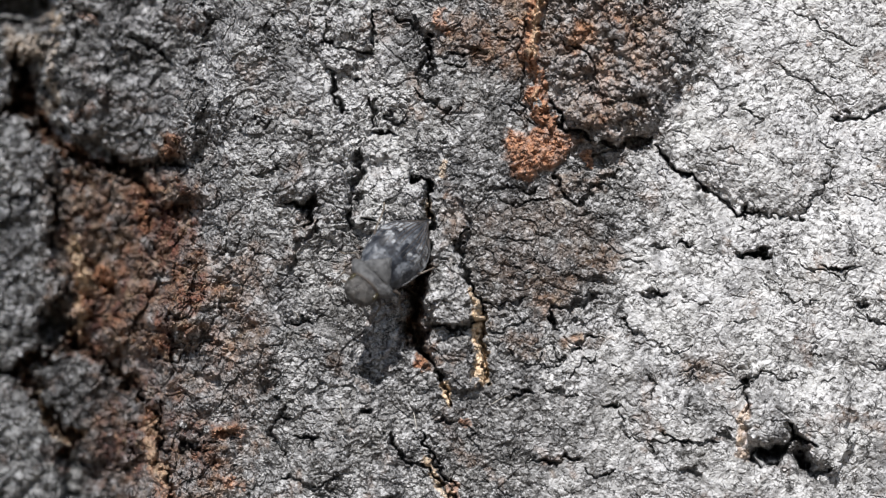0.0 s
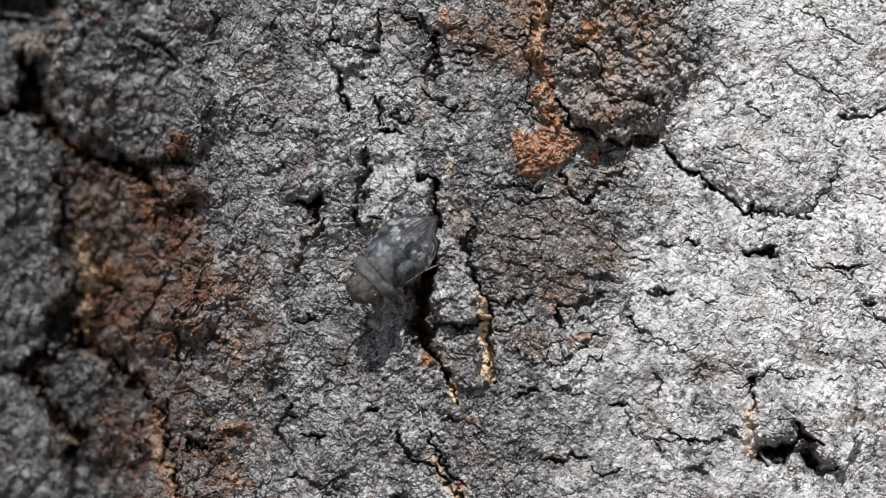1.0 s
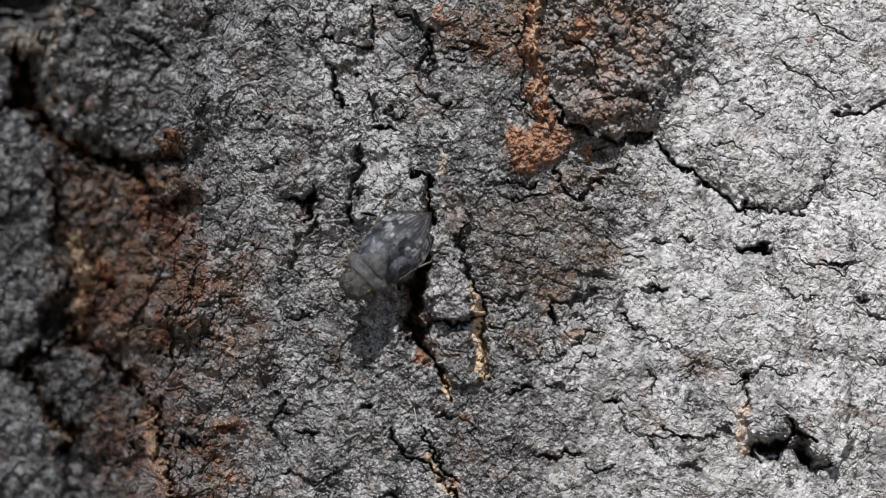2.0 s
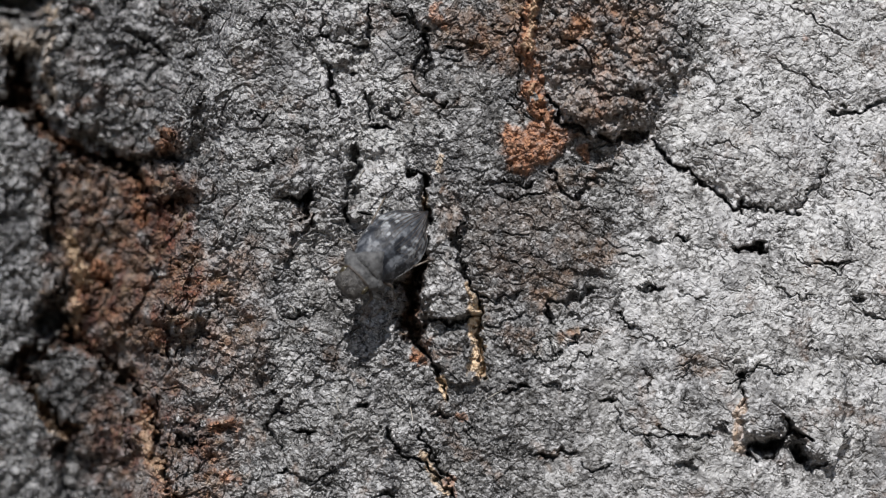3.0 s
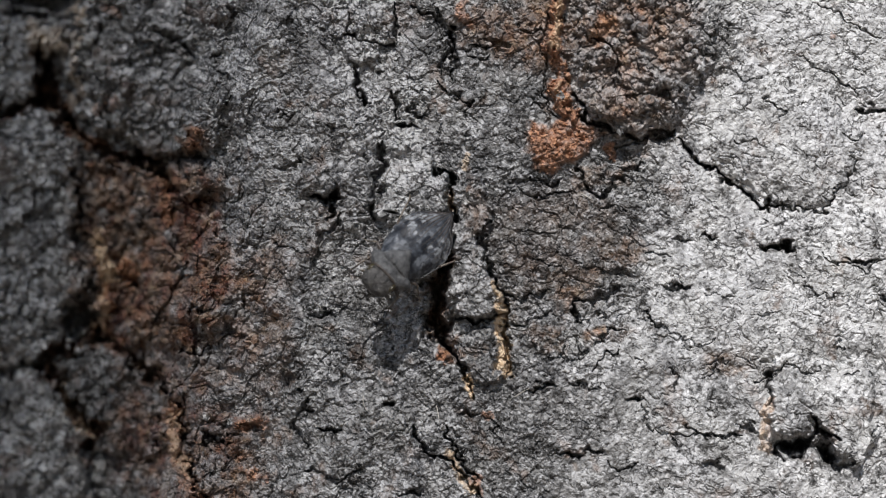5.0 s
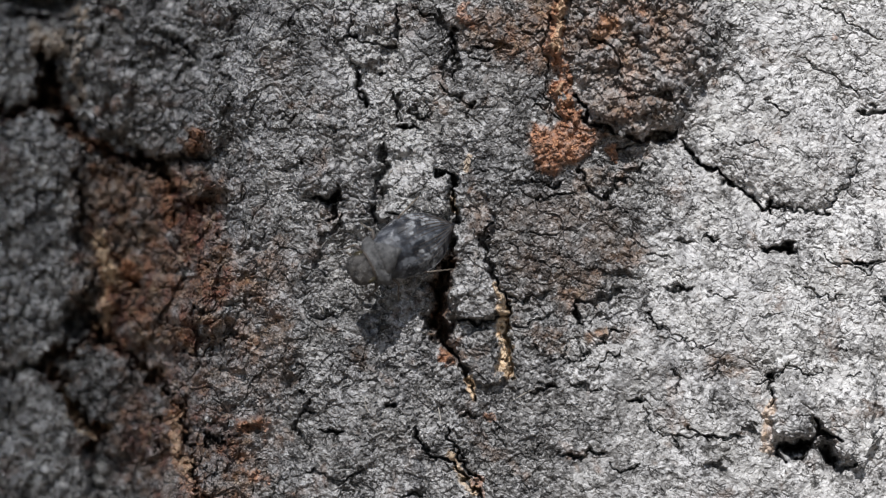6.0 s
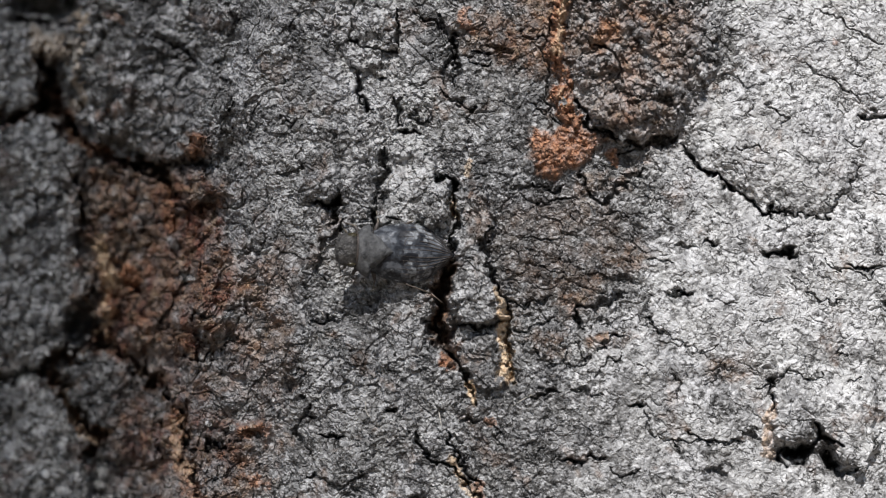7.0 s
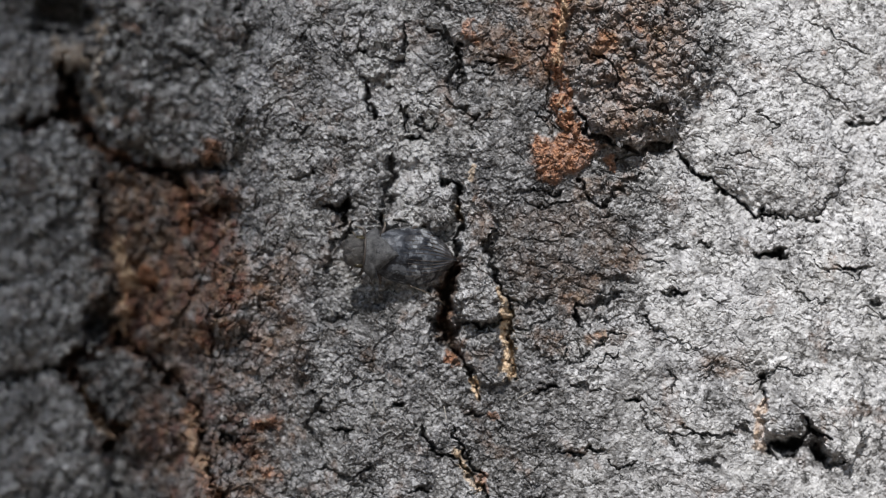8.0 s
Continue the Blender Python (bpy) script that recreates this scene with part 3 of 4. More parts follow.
stain_or_shade(TONE, [(966, -64), (1000, -64), (985, 60), (960, 120), (952, 108), (962, 40)], 0.2, 10)
streak(CREAM, [(846, 555), (850, 600), (850, 625), (856, 662)], 11, 0.95)
streak(CREAM, [(840, 510), (847, 540)], 7, 0.8)
streak(CREAM, [(793, 672), (797, 700)], 7, 0.9)
streak(CREAM, [(763, 805), (775, 840), (796, 880)], 8, 0.6)
streak(RUST, [(800, 850), (806, 880)], 8, 0.5)
streak(RUST, [(742, 632), (756, 642)], 9, 0.85)
streak(CREAM, [(765, 350), (766, 372)], 6, 0.7)
streak(CREAM, [(790, 285), (786, 300)], 7, 0.45)
streak(RUST, [(140, 470), (160, 520), (140, 575)], 13, 0.8)
streak(CREAM, [(134, 430), (146, 462), (156, 492)], 17, 0.85)
lump(146, 462, 20, 38, 22, 1.6)
streak(CREAM, [(144, 528), (138, 576)], 12, 0.55)
streak(RUST, [(178, 464), (190, 490)], 13, 0.95)
streak(RUST, [(255, 345), (256, 400)], 10, 0.7)
streak(RUST, [(300, 240), (305, 262)], 13, 0.6)
streak(CREAM, [(268, 740), (272, 790), (290, 830)], 10, 0.4)
streak(RUST, [(268, 735), (275, 800), (300, 860), (330, 920)], 16, 0.55)
streak(CREAM, [(70, 690), (85, 725)], 9, 0.6)
streak(CREAM, [(100, 745), (125, 770)], 9, 0.5)
streak(RUST, [(775, 20), (790, 40)], 12, 0.6)
streak(RUST, [(1030, 40), (1045, 60)], 14, 0.35)
streak(RUST, [(1075, 120), (1072, 170)], 12, 0.25)
streak(RUST, [(820, 735), (835, 745)], 8, 0.5)
streak(RUST, [(1320, 715), (1318, 790)], 10, 0.22)
streak(RUST, [(390, 760), (425, 752)], 9, 0.6)
streak(RUST, [(400, 840), (420, 850)], 12, 0.6)
streak(RUST, [(150, 15), (165, 30)], 9, 0.45)
stain_or_shade(CREAM, [(8, 38), (70, 52), (76, 92), (26, 100), (8, 80)], 0.4, 9)
streak(CREAM, [(90, 60), (88, 110), (94, 185)], 9, 0.35)
streak(CREAM, [(90, 18), (98, 30)], 10, 0.4)
lump(70, 48, 11, 16, -60, 1.6)
streak(CREAM, [(1316, 715), (1318, 735), (1314, 760), (1318, 790)], 9, 0.28)
streak(RUST, [(75, 190), (88, 195)], 9, 0.7)
streak(RUST, [(115, 250), (150, 262)], 14, 0.3)
stain_or_shade(BROWN, [(770, 20), (930, 20), (935, 130), (840, 110), (775, 60)], 0.5, 24)
stain_or_shade(BROWN, [(1008, 30), (1060, 25), (1060, 70), (1015, 75)], 0.8, 12)
streak(RUST, [(1440, 70), (1446, 72)], 5, 0.5)
streak(RUST, [(1040, 262), (1046, 285)], 7, 0.7)
lump(1316, 712, 9, 8, 12, 1.6)
lump(1318, 732, 10, 8, 12, 1.6)
lump(1314, 760, 11, 9, 12, 1.6)
lump(1318, 785, 11, 10, 12, 1.6)
lump(90, 100, 9, 70, 26, 1.6)
lump(140, 470, 16, 30, 22, 1.6)
lump(140, 555, 12, 24, 22, 1.6)
lump(182, 478, 10, 12, 18, 1.6)
lump(305, 330, 34, 22, 18, 1.6)
lump(295, 560, 30, 30, 16, 1.6)
lump(360, 545, 22, 24, 14, 1.6)
lump(245, 385, 22, 14, -26, 1.6)
lump(1178, 470, 20, 30, 5, 2.5)
streak(RUST, [(130, 185), (160, 190)], 9, 0.35)

# the bark by the fissure lies lower
HEIGHT -= 260 * (1 - smooth(190, 430, GU + 0.12 * GV - 40 + 30 * perlin(GU, GV, 120, 10)))

# crust: tilted flakes, granules and fine splits, coarser towards the fissure
LEFT = 1 - smooth(280, 520, GU + 70 * perlin(GU, GV, 150, 8))
FLAKY = smooth(-0.35, 0.35, perlin(GU, GV, 90, 9))


JU = GU + 1.3 * perlin(GU, GV, 7, 301) + 1.2 * perlin(GU, GV, 3.4, 302)
JV = GV + 1.3 * perlin(GU, GV, 7, 303) + 1.2 * perlin(GU, GV, 3.4, 304)


def crust(size, seed, dome, step, slope, split, gap, churn, amount, shade, upto=1e9):
    """Flakes of that size, each at its own level, slope and shade of grey, with splits between them."""
    w = np.s_[:, :int(np.searchsorted(US, upto))]
    gu, gv = GU[w], GV[w]
    du = churn * size * 1.2 * perlin(gu, gv, size * 0.7, seed + 50)
    dv = churn * size * 1.2 * perlin(gu, gv, size * 0.7, seed + 52)
    open_edge = smooth(-0.15, 0.35, perlin(gu, gv, size * 1.3, seed + 54))
    f1, f2, own, tip = cells(JU[w] + du, JV[w] + dv, size, seed)
    HEIGHT[w] += amount[w] * (dome * (1 - f1) + step * (own - 0.5) + slope * tip - split * open_edge * np.exp(-((f2 - f1) / gap) ** 2))
    TONE[w] *= 1 + shade * ((own * 7.31) % 1.0 - 0.5) * np.minimum(amount[w] * 2, 1)


crust(82, 111, 9, 10, 7, 11, 0.035, 0.5, ROUGH * (0.45 + 1.2 * LEFT), 0.30)
BOSS = np.clip((ROUGH - 1.0) / 0.35, 0, 1)
crust(34, 131, 14, 6, 8, 10, 0.06, 0.4, BOSS, 0.4)
crust(18, 132, 7, 5, 5, 5, 0.08, 0.4, BOSS, 0.5)
crust(13, 151, 6, 4, 4, 4, 0.10, 0.3, smooth(0.45, 0.8, RUST) * (1 - LEFT), 0.0)
crust(40, 112, 4.0, 5.5, 6.0, 3.5, 0.03, 0.3, ROUGH * (0.5 + 0.9 * LEFT + 0.3 * FLAKY), 0.40)
crust(19, 113, 4.5, 4.0, 4.0, 1.5, 0.06, 0.3, ROUGH * (0.5 + 0.5 * LEFT + 0.5 * FLAKY), 0.35)
crust(10, 114, 3.0, 2.2, 2.2, 0.8, 0.08, 0.25, ROUGH * (0.5 + 0.6 * FLAKY), 0.65)
crust(5.2, 115, 1.0, 0.7, 0.8, 0.0, 0.08, 0.2, ROUGH * (0.6 + 0.4 * FLAKY), 0.60)
HEIGHT += ROUGH * (0.3 * perlin(GU, GV, 6, 16) + 0.25 * perlin(GU, GV, 3.2, 17))


def hairlines(size, seed, wide, deep, keep, lie=0.0, stretch=1.6):
    """Thin winding splits, broken up, lying along a direction in degrees."""
    c, d = math.cos(radians(lie)), math.sin(radians(lie))
    a, b = JU * c + JV * d, (JV * c - JU * d) * stretch
    n = perlin(a + 0.35 * size * perlin(a, b, size * 0.45, seed + 1), b + 0.35 * size * perlin(a, b, size * 0.45, seed + 2), size, seed)
    slope = np.hypot(np.gradient(n, STEP, axis=0), np.gradient(n, STEP, axis=1)) + 0.9 / size
    return deep * np.exp(-np.abs(n / slope / wide) ** 1.5) * smooth(keep, keep + 0.2, perlin(GU, GV, size * 0.9, seed + 3))


SHARP = (1 - 0.9 * LEFT) * (0.45 + 0.55 * np.clip(ROUGH, 0, 1))
HEIGHT -= SHARP * hairlines(58, 200, 1.0, 8, 0.22, 25)
HEIGHT -= SHARP * hairlines(34, 210, 0.8, 4, 0.28, 35)
SMOOTH_BARK = smooth(0.85, 0.45, ROUGH)
HEIGHT -= SMOOTH_BARK * hairlines(46, 260, 0.8, 5, 0.34, 30)
crust(58, 146, 26, 10, 14, 16, 0.07, 0.35, smooth(0.35, 0.8, BROWN) * LEFT, 0.5, 620)
crust(26, 141, 12, 7, 8, 8, 0.07, 0.4, smooth(0.3, 0.8, BROWN) * LEFT, 0.5, 620)
crust(12, 142, 4, 4, 3, 2, 0.08, 0.4, smooth(0.3, 0.8, BROWN) * LEFT, 0.5, 620)
crust(48, 147, 16, 9, 10, 9, 0.07, 0.4, 0.8 * LEFT, 0.6, 620)
crust(30, 143, 11, 8, 8, 8, 0.08, 0.4, 0.8 * LEFT, 0.7, 620)
crust(15, 144, 6, 4, 4, 3, 0.12, 0.35, 0.8 * LEFT, 0.9, 620)
crust(8, 145, 2, 1.5, 1.5, 1, 0.12, 0.3, 0.8 * LEFT, 0.7, 620)
HEIGHT += 5 * np.maximum(CREAM, RUST) * (0.5 + perlin(GU, GV, 11, 240, 1.6))
TONE = np.clip(TONE * (1.30 + 0.27 * LEFT - 0.28 * smooth(0.55, 0.85, TONE)) * (1 + 0.34 * perlin(GU, GV, 48, 18) + 0.30 * perlin(GU, GV, 17, 19) + 0.22 * perlin(GU, GV, 8, 20)) * (1 - 0.5 * smooth(0.15, 0.5, perlin(GU, GV, 64, 21) + 0.6 * perlin(GU, GV, 16, 22)) * smooth(1.0, 0.8, TONE)), 0.02, 1)
BROWN = np.clip(BROWN * (1.05 + 0.85 * perlin(GU, GV, 44, 25) + 0.6 * perlin(GU, GV, 17, 26)) + 0.30 * smooth(0.3, 0.75, perlin(GU, GV, 70, 31) + 0.5 * perlin(GU, GV, 18, 32)) * (1 - 0.7 * smooth(0.6, 0.9, TONE)), 0, 1)
RUST = np.clip(RUST * (1 + 0.5 * perlin(GU, GV, 14, 29) + 0.35 * perlin(GU, GV, 6, 30)) + 0.38 * smooth(0.4, 0.85, BROWN) * smooth(0.22, 0.6, perlin(GU, GV, 34, 27) + 0.4 * perlin(GU, GV, 12, 33)), 0, 1)
CREAM = np.clip(CREAM * (1 + 0.4 * perlin(GU, GV, 9, 37)) + 0.22 * smooth(0.3, 0.75, BROWN) * smooth(0.35, 0.7, perlin(GU, GV, 18, 28)), 0, 1)
# the orange run stands clear of the stains
streak(RUST, [(956, -64), (946, 40), (941, 104)], 12, 0.95)
streak(CREAM, [(958, -64), (950, 40), (944, 92)], 7, 0.6)
streak(RUST, [(950, 150), (961, 186), (976, 212)], 9, 0.95)

# ---- the trunk in space: a slightly leaning barrel, nearest to the camera right of the middle ----
RADIUS, AXIS_X = 0.155, 0.017


def depth_at(x):
    return RADIUS - np.sqrt(np.maximum(RADIUS ** 2 - (x - AXIS_X) ** 2, 1e-6))


def place_of(u, v, h):
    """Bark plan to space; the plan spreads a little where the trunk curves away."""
    x = (u - 784) * UNIT
    back = depth_at(x) - h * UNIT
    wide = 1 + back / DIST
    return x * wide, back, EYE_Z + (441 - v) * UNIT * wide


def height_at(u, v):
    i, j = int(np.clip((u - U0) / STEP, 0, len(US) - 1)), int(np.clip((v - V0) / STEP, 0, len(VS) - 1))
    return float(HEIGHT[j, i])


def spot(u, v, up=0.0):
    return Vector(place_of(u, v, height_at(u, v) + up))


def mesh_from(name, co, quads):
    me = bpy.data.meshes.new(name)
    me.vertices.add(len(co))
    me.vertices.foreach_set("co", np.ascontiguousarray(co, np.float32).ravel())
    me.loops.add(quads.size)
    me.loops.foreach_set("vertex_index", np.ascontiguousarray(quads, np.int32).ravel())
    me.polygons.add(len(quads))
    me.polygons.foreach_set("loop_start", np.arange(0, quads.size, 4, dtype=np.int32))
    me.polygons.foreach_set("use_smooth", np.ones(len(quads), bool))
    me.update(calc_edges=True)
    me.validate()
    return me


def put_field(me, name, values):
    a = me.attributes.new(name, "FLOAT", "POINT")
    a.data.foreach_set("value", np.ascontiguousarray(values, np.float32).ravel())


def build_trunk():
    trunk = new("tree_trunk")
    trunk.location = (AXIS_X, RADIUS, 0)
    tagged(trunk, "old tree trunk with rough grey fissured bark", "tree trunk")

    # whole stem behind the detailed sheet
    n, rows = 220, 380
    th = np.linspace(0, 2 * math.pi, n, endpoint=False)
    zz = np.linspace(-0.03, 5.2, rows)
    TH, ZZ = np.meshgrid(th, zz)
    arc, vv = TH * RADIUS / UNIT / 6, ZZ / UNIT / 6
    f1, f2, own, tip = cells(arc, vv, 60, 41, 1.8)
    bumps = 0.006 * (1 - f1) - 0.006 * np.exp(-((f2 - f1) / 0.15) ** 2) + 0.004 * perlin(arc, vv, 150, 42)
    ang = np.abs((TH + math.pi) % (2 * math.pi) - math.pi)
    front = (1 - smooth(0.56, 0.70, ang)) * (1 - smooth(0.034, 0.056, np.abs(ZZ - EYE_Z)))
    rr = RADIUS + bumps * (1 - front) - 0.040 * front + 0.10 * np.exp(-ZZ / 0.16) - 0.010 * np.maximum(ZZ - 1.6, 0)
    rr[-1] = 0.001
    co = np.stack([rr * np.sin(TH), -rr * np.cos(TH), ZZ], -1).reshape(-1, 3)
    i, j = np.meshgrid(np.arange(n), np.arange(rows - 1))
    quads = np.stack([j * n + i, j * n + (i + 1) % n, (j + 1) * n + (i + 1) % n, (j + 1) * n + i], -1).reshape(-1, 4)
    me = mesh_from("stem", co, quads)
    put_field(me, "tone", 0.45 + 0.2 * perlin(arc, vv, 90, 43))
    put_field(me, "brown", 0.25 * smooth(0.0, 0.6, perlin(arc, vv, 70, 44)))
    me.materials.append(BARK)
    stem = new("stem", me)
    stem.parent = trunk

    # the sheet, split into its plates
    X, Y, Z = place_of(GU, GV, HEIGHT)
    co = np.stack([X - AXIS_X, Y - RADIUS, Z], -1)
    du, dv = np.gradient(co, axis=1), np.gradient(co, axis=0)
    nor = np.cross(dv, du)
    nor /= np.linalg.norm(nor, axis=-1, keepdims=True)
    co, nor = co.reshape(-1, 3), nor.reshape(-1, 3)
    rows, cols = GU.shape
    i, j = np.meshgrid(np.arange(cols - 1), np.arange(rows - 1))
    quads = np.stack([j * cols + i, (j + 1) * cols + i, (j + 1) * cols + i + 1, j * cols + i + 1], -1).reshape(-1, 4)
    own = PLATE[:-1, :-1].ravel()
    for k, (name, label) in enumerate(PLATE_NAMES):
        q = quads[own == k]
        if not len(q):
            continue
        used, back = np.unique(q, return_inverse=True)
        me = mesh_from(name, co[used], back.reshape(-1, 4))
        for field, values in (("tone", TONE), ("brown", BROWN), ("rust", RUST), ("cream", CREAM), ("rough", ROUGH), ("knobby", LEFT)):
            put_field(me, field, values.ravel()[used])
        me.normals_split_custom_set_from_vertices(nor[used])
        me.materials.append(BARK)
        ob = new(name, me)
        ob.parent = trunk
        tagged(ob, label)
    return trunk


def part(name, bm, material, parent, label=""):
    me = bpy.data.meshes.new(name)
    bm.normal_update()
    bm.to_mesh(me)
    bm.free()
    me.polygons.foreach_set("use_smooth", np.ones(len(me.polygons), bool))
    me.materials.append(material)
    ob = new(name, me)
    ob.parent = parent
    return tagged(ob, label)


def flake_mesh(seed, size, tone, brown):
    """A thin jagged scale of bark, its face towards -y."""
    rng = np.random.default_rng(seed)
    n = 13
    bm = bmesh.new()
    rings = [[], [], []]
    for k in range(n):
        a = 2 * math.pi * (k + rng.uniform(-0.35, 0.35)) / n
        r = size * rng.uniform(0.55, 1.05)
        for ring, share, out in zip(rings, (0.55, 1.0, 0.92), (-0.9, 0.2, 2.6)):
            ring.append(bm.verts.new((r * share * math.cos(a) * 0.85, out + 0.7 * rng.uniform(-1, 1), r * share * math.sin(a))))
    mid = bm.verts.new((0, -0.8 + rng.uniform(-0.6, 0.6), 0))
    for k in range(n):
        j = (k + 1) % n
        bm.faces.new((rings[0][k], rings[0][j], mid))
        bm.faces.new((rings[0][j], rings[0][k], rings[1][k], rings[1][j]))
        bm.faces.new((rings[1][j], rings[1][k], rings[2][k], rings[2][j]))
    bmesh.ops.recalc_face_normals(bm, faces=bm.faces)
    for v in bm.verts:
        v.co *= UNIT
    me = bpy.data.meshes.new("bark_flake")
    bm.to_mesh(me)
    bm.free()
    for name, value in (("tone", tone), ("brown", brown)):
        put_field(me, name, np.full(len(me.vertices), value))
    me.materials.append(BARK)
    return me


def scatter_flakes(trunk, count):
    rng = np.random.default_rng(71)
    kinds = [(t, b, flake_mesh(500 + 7 * i + k, (5.0, 7.5, 11.0)[k], t, b))
             for i, (t, b) in enumerate(((0.25, 0.0), (0.4, 0.0), (0.55, 0.0), (0.75, 0.0), (0.95, 0.0), (0.3, 0.6), (0.3, 0.9))) for k in range(3)]
    done = 0
    while done < count:
        u, v = rng.uniform(-60, 1600), rng.uniform(-30, 920)
        j, i = int((v - V0) / STEP), int((u - U0) / STEP)
        if FLAKY[j, i] * ROUGH[j, i] < rng.uniform(0.1, 1.0):
            continue
        near = sorted(kinds, key=lambda k: abs(k[0] - TONE[j, i]) + abs(k[1] - BROWN[j, i]))[:3]
        ob = new("bark_flake", near[int(rng.integers(0, 3))][2])
        ob.parent = trunk
        p = spot(u, v, 0.3) - trunk.location
        ob.matrix_basis = Matrix.LocRotScale(p, Euler((rng.uniform(-0.2, 0.3), rng.uniform(-3.1, 3.1), rng.uniform(-0.25, 0.25))), None)
        done += 1


def build_beads(trunk):
    """Small glossy drops of resin on the brown inner bark."""
    gloss = plain_material("resin", (0.10, 0.04, 0.015), (0.16, 0.07, 0.03), 900, 0.08, spec=0.8)
    for u, v, r in ((255, 423, 3.2), (240, 593, 3.0), (206, 534, 2.6), (214, 546, 2.4), (200, 552, 2.2), (296, 462, 3.0), (262, 466, 2.2), (965, 178, 3.2), (955, 118, 2.6), (215, 450, 2.4),
                    # the smaller drops from here on are added only to give glints
                    (232, 436, 1.8), (248, 452, 2.0), (262, 440, 1.6), (276, 452, 1.8), (238, 470, 1.6), (226, 500, 1.8), (252, 512, 1.6), (190, 520, 1.8), (232, 540, 1.6), (268, 395, 1.8),
                    (180, 345, 1.6), (150, 330, 1.8), (292, 490, 1.8), (310, 520, 1.6)):
        bm = bmesh.new()
        bmesh.ops.create_uvsphere(bm, u_segments=10, v_segments=8, radius=r * UNIT)
        bead = part("resin_drop", bm, gloss, trunk, "glossy drop of resin")
        bead.location = spot(u, v, 1.0) - trunk.location


MM = 0.001


def tube(path, radii, sides=8):
    """A tapering round limb along the points, in millimetres."""
    bm = bmesh.new()
    rings = []
    for k, (p, r) in enumerate(zip(path, radii)):
        p = Vector(p)
        way = (Vector(path[min(k + 1, len(path) - 1)]) - Vector(path[max(k - 1, 0)])).normalized()
        side = way.orthogonal().normalized()
        up = way.cross(side)
        rings.append([bm.verts.new((p + r * (math.cos(a) * side + math.sin(a) * up)) * MM)
                      for a in [2 * math.pi * i / sides for i in range(sides)]])
    for a, b in zip(rings, rings[1:]):
        for i in range(sides):
            bm.faces.new((a[i], a[(i + 1) % sides], b[(i + 1) % sides], b[i]))
    bm.faces.new(rings[0][::-1])
    bm.faces.new(rings[-1])
    return bm


def build_fibres(trunk):
    """Loose pale bast fibres that curl off the bark."""
    pale = plain_material("bast", (0.42, 0.40, 0.36), (0.26, 0.24, 0.21), 900, 0.7)
    rng = np.random.default_rng(93)
    for u, v, lie, long in ((606, 702, 70, 36), (900, 690, 150, 40), (735, 720, 80, 30), (990, 345, 30, 26), (655, 300, 120, 24), (520, 540, 60, 22), (770, 545, 85, 30)):
        d, side = Vector((math.cos(radians(lie)), math.sin(radians(lie)))), rng.uniform(-6, 6)
        line = []
        for k in (0, 0.25, 0.5, 0.75, 1.0):
            bend = side * math.sin(math.pi * k)
            line.append((spot(u + d.x * long * k - d.y * bend, v + d.y * long * k + d.x * bend, 2.5 + 3 * k) - trunk.location) / MM)
        part("bark_fibre", tube(line, (0.05, 0.07, 0.07, 0.06, 0.03), 5), pale, trunk, "pale loose bark fibre")


def build_ground():
    n = 60
    bm = bmesh.new()
    bmesh.ops.create_grid(bm, x_segments=n, y_segments=n, size=1.0)
    for v in bm.verts:
        r = max(abs(v.co.x), abs(v.co.y))
        k = 2.5 * r + 400 * r ** 6
        v.co.x, v.co.y = v.co.x * k, v.co.y * k
        v.co.z = 0.02 * noise.noise(v.co * 1.3) if k < 40 else 0
    me = bpy.data.meshes.new("ground")
    bm.to_mesh(me)
    bm.free()
    me.materials.append(plain_material("soil", (0.15, 0.115, 0.08), (0.07, 0.055, 0.042), 9, 0.95, 0.4, 0.02))
    return tagged(new("ground", me), "leaf-strewn ground under the tree", "ground", kind="structure")


build_ground()
trunk = build_trunk()
build_beads(trunk)
build_fibres(trunk)
scatter_flakes(trunk, 280)


# ---- the planthopper ----
def lathe(stations, sides=28, seed=0, bump=0.0):
    """A body segment along x: stations of (x, half width, height above, depth below, z)."""
    bm = bmesh.new()
    rings = []
    for x, w, up, low, z in stations:
        ring = []
        for i in range(sides):
            a = 2 * math.pi * i / sides
            y, h = w * math.cos(a), math.sin(a)
            p = Vector((x, y, z + (up if h > 0 else low) * h))
            p += bump * Vector((0, 0, noise.noise(p * 1.8 + Vector((seed, 0, 0)))))
            ring.append(bm.verts.new(p * MM))
        rings.append(ring)
    for a, b in zip(rings, rings[1:]):
        for i in range(sides):
            bm.faces.new((a[i], b[i], b[(i + 1) % sides], a[(i + 1) % sides]))
    bm.faces.new(rings[0])
    bm.faces.new(rings[-1][::-1])
    return bm


def ball(centre, radii, seg=16):
    bm = bmesh.new()
    bmesh.ops.create_uvsphere(bm, u_segments=seg, v_segments=seg // 2 + 2, radius=1.0)
    for v in bm.verts:
        v.co = Vector([(c + r * q) * MM for c, r, q in zip(centre, radii, v.co)])
    return bm


def wing_half(s):
    """Half width of the folded forewings, millimetres, from the shoulder (0) to the tip (1)."""
    return float(np.interp(s, (0, 0.12, 0.35, 0.55, 0.72, 0.86, 0.95, 1.0), (2.5, 3.2, 3.75, 3.75, 3.05, 1.85, 0.95, 0.3)))


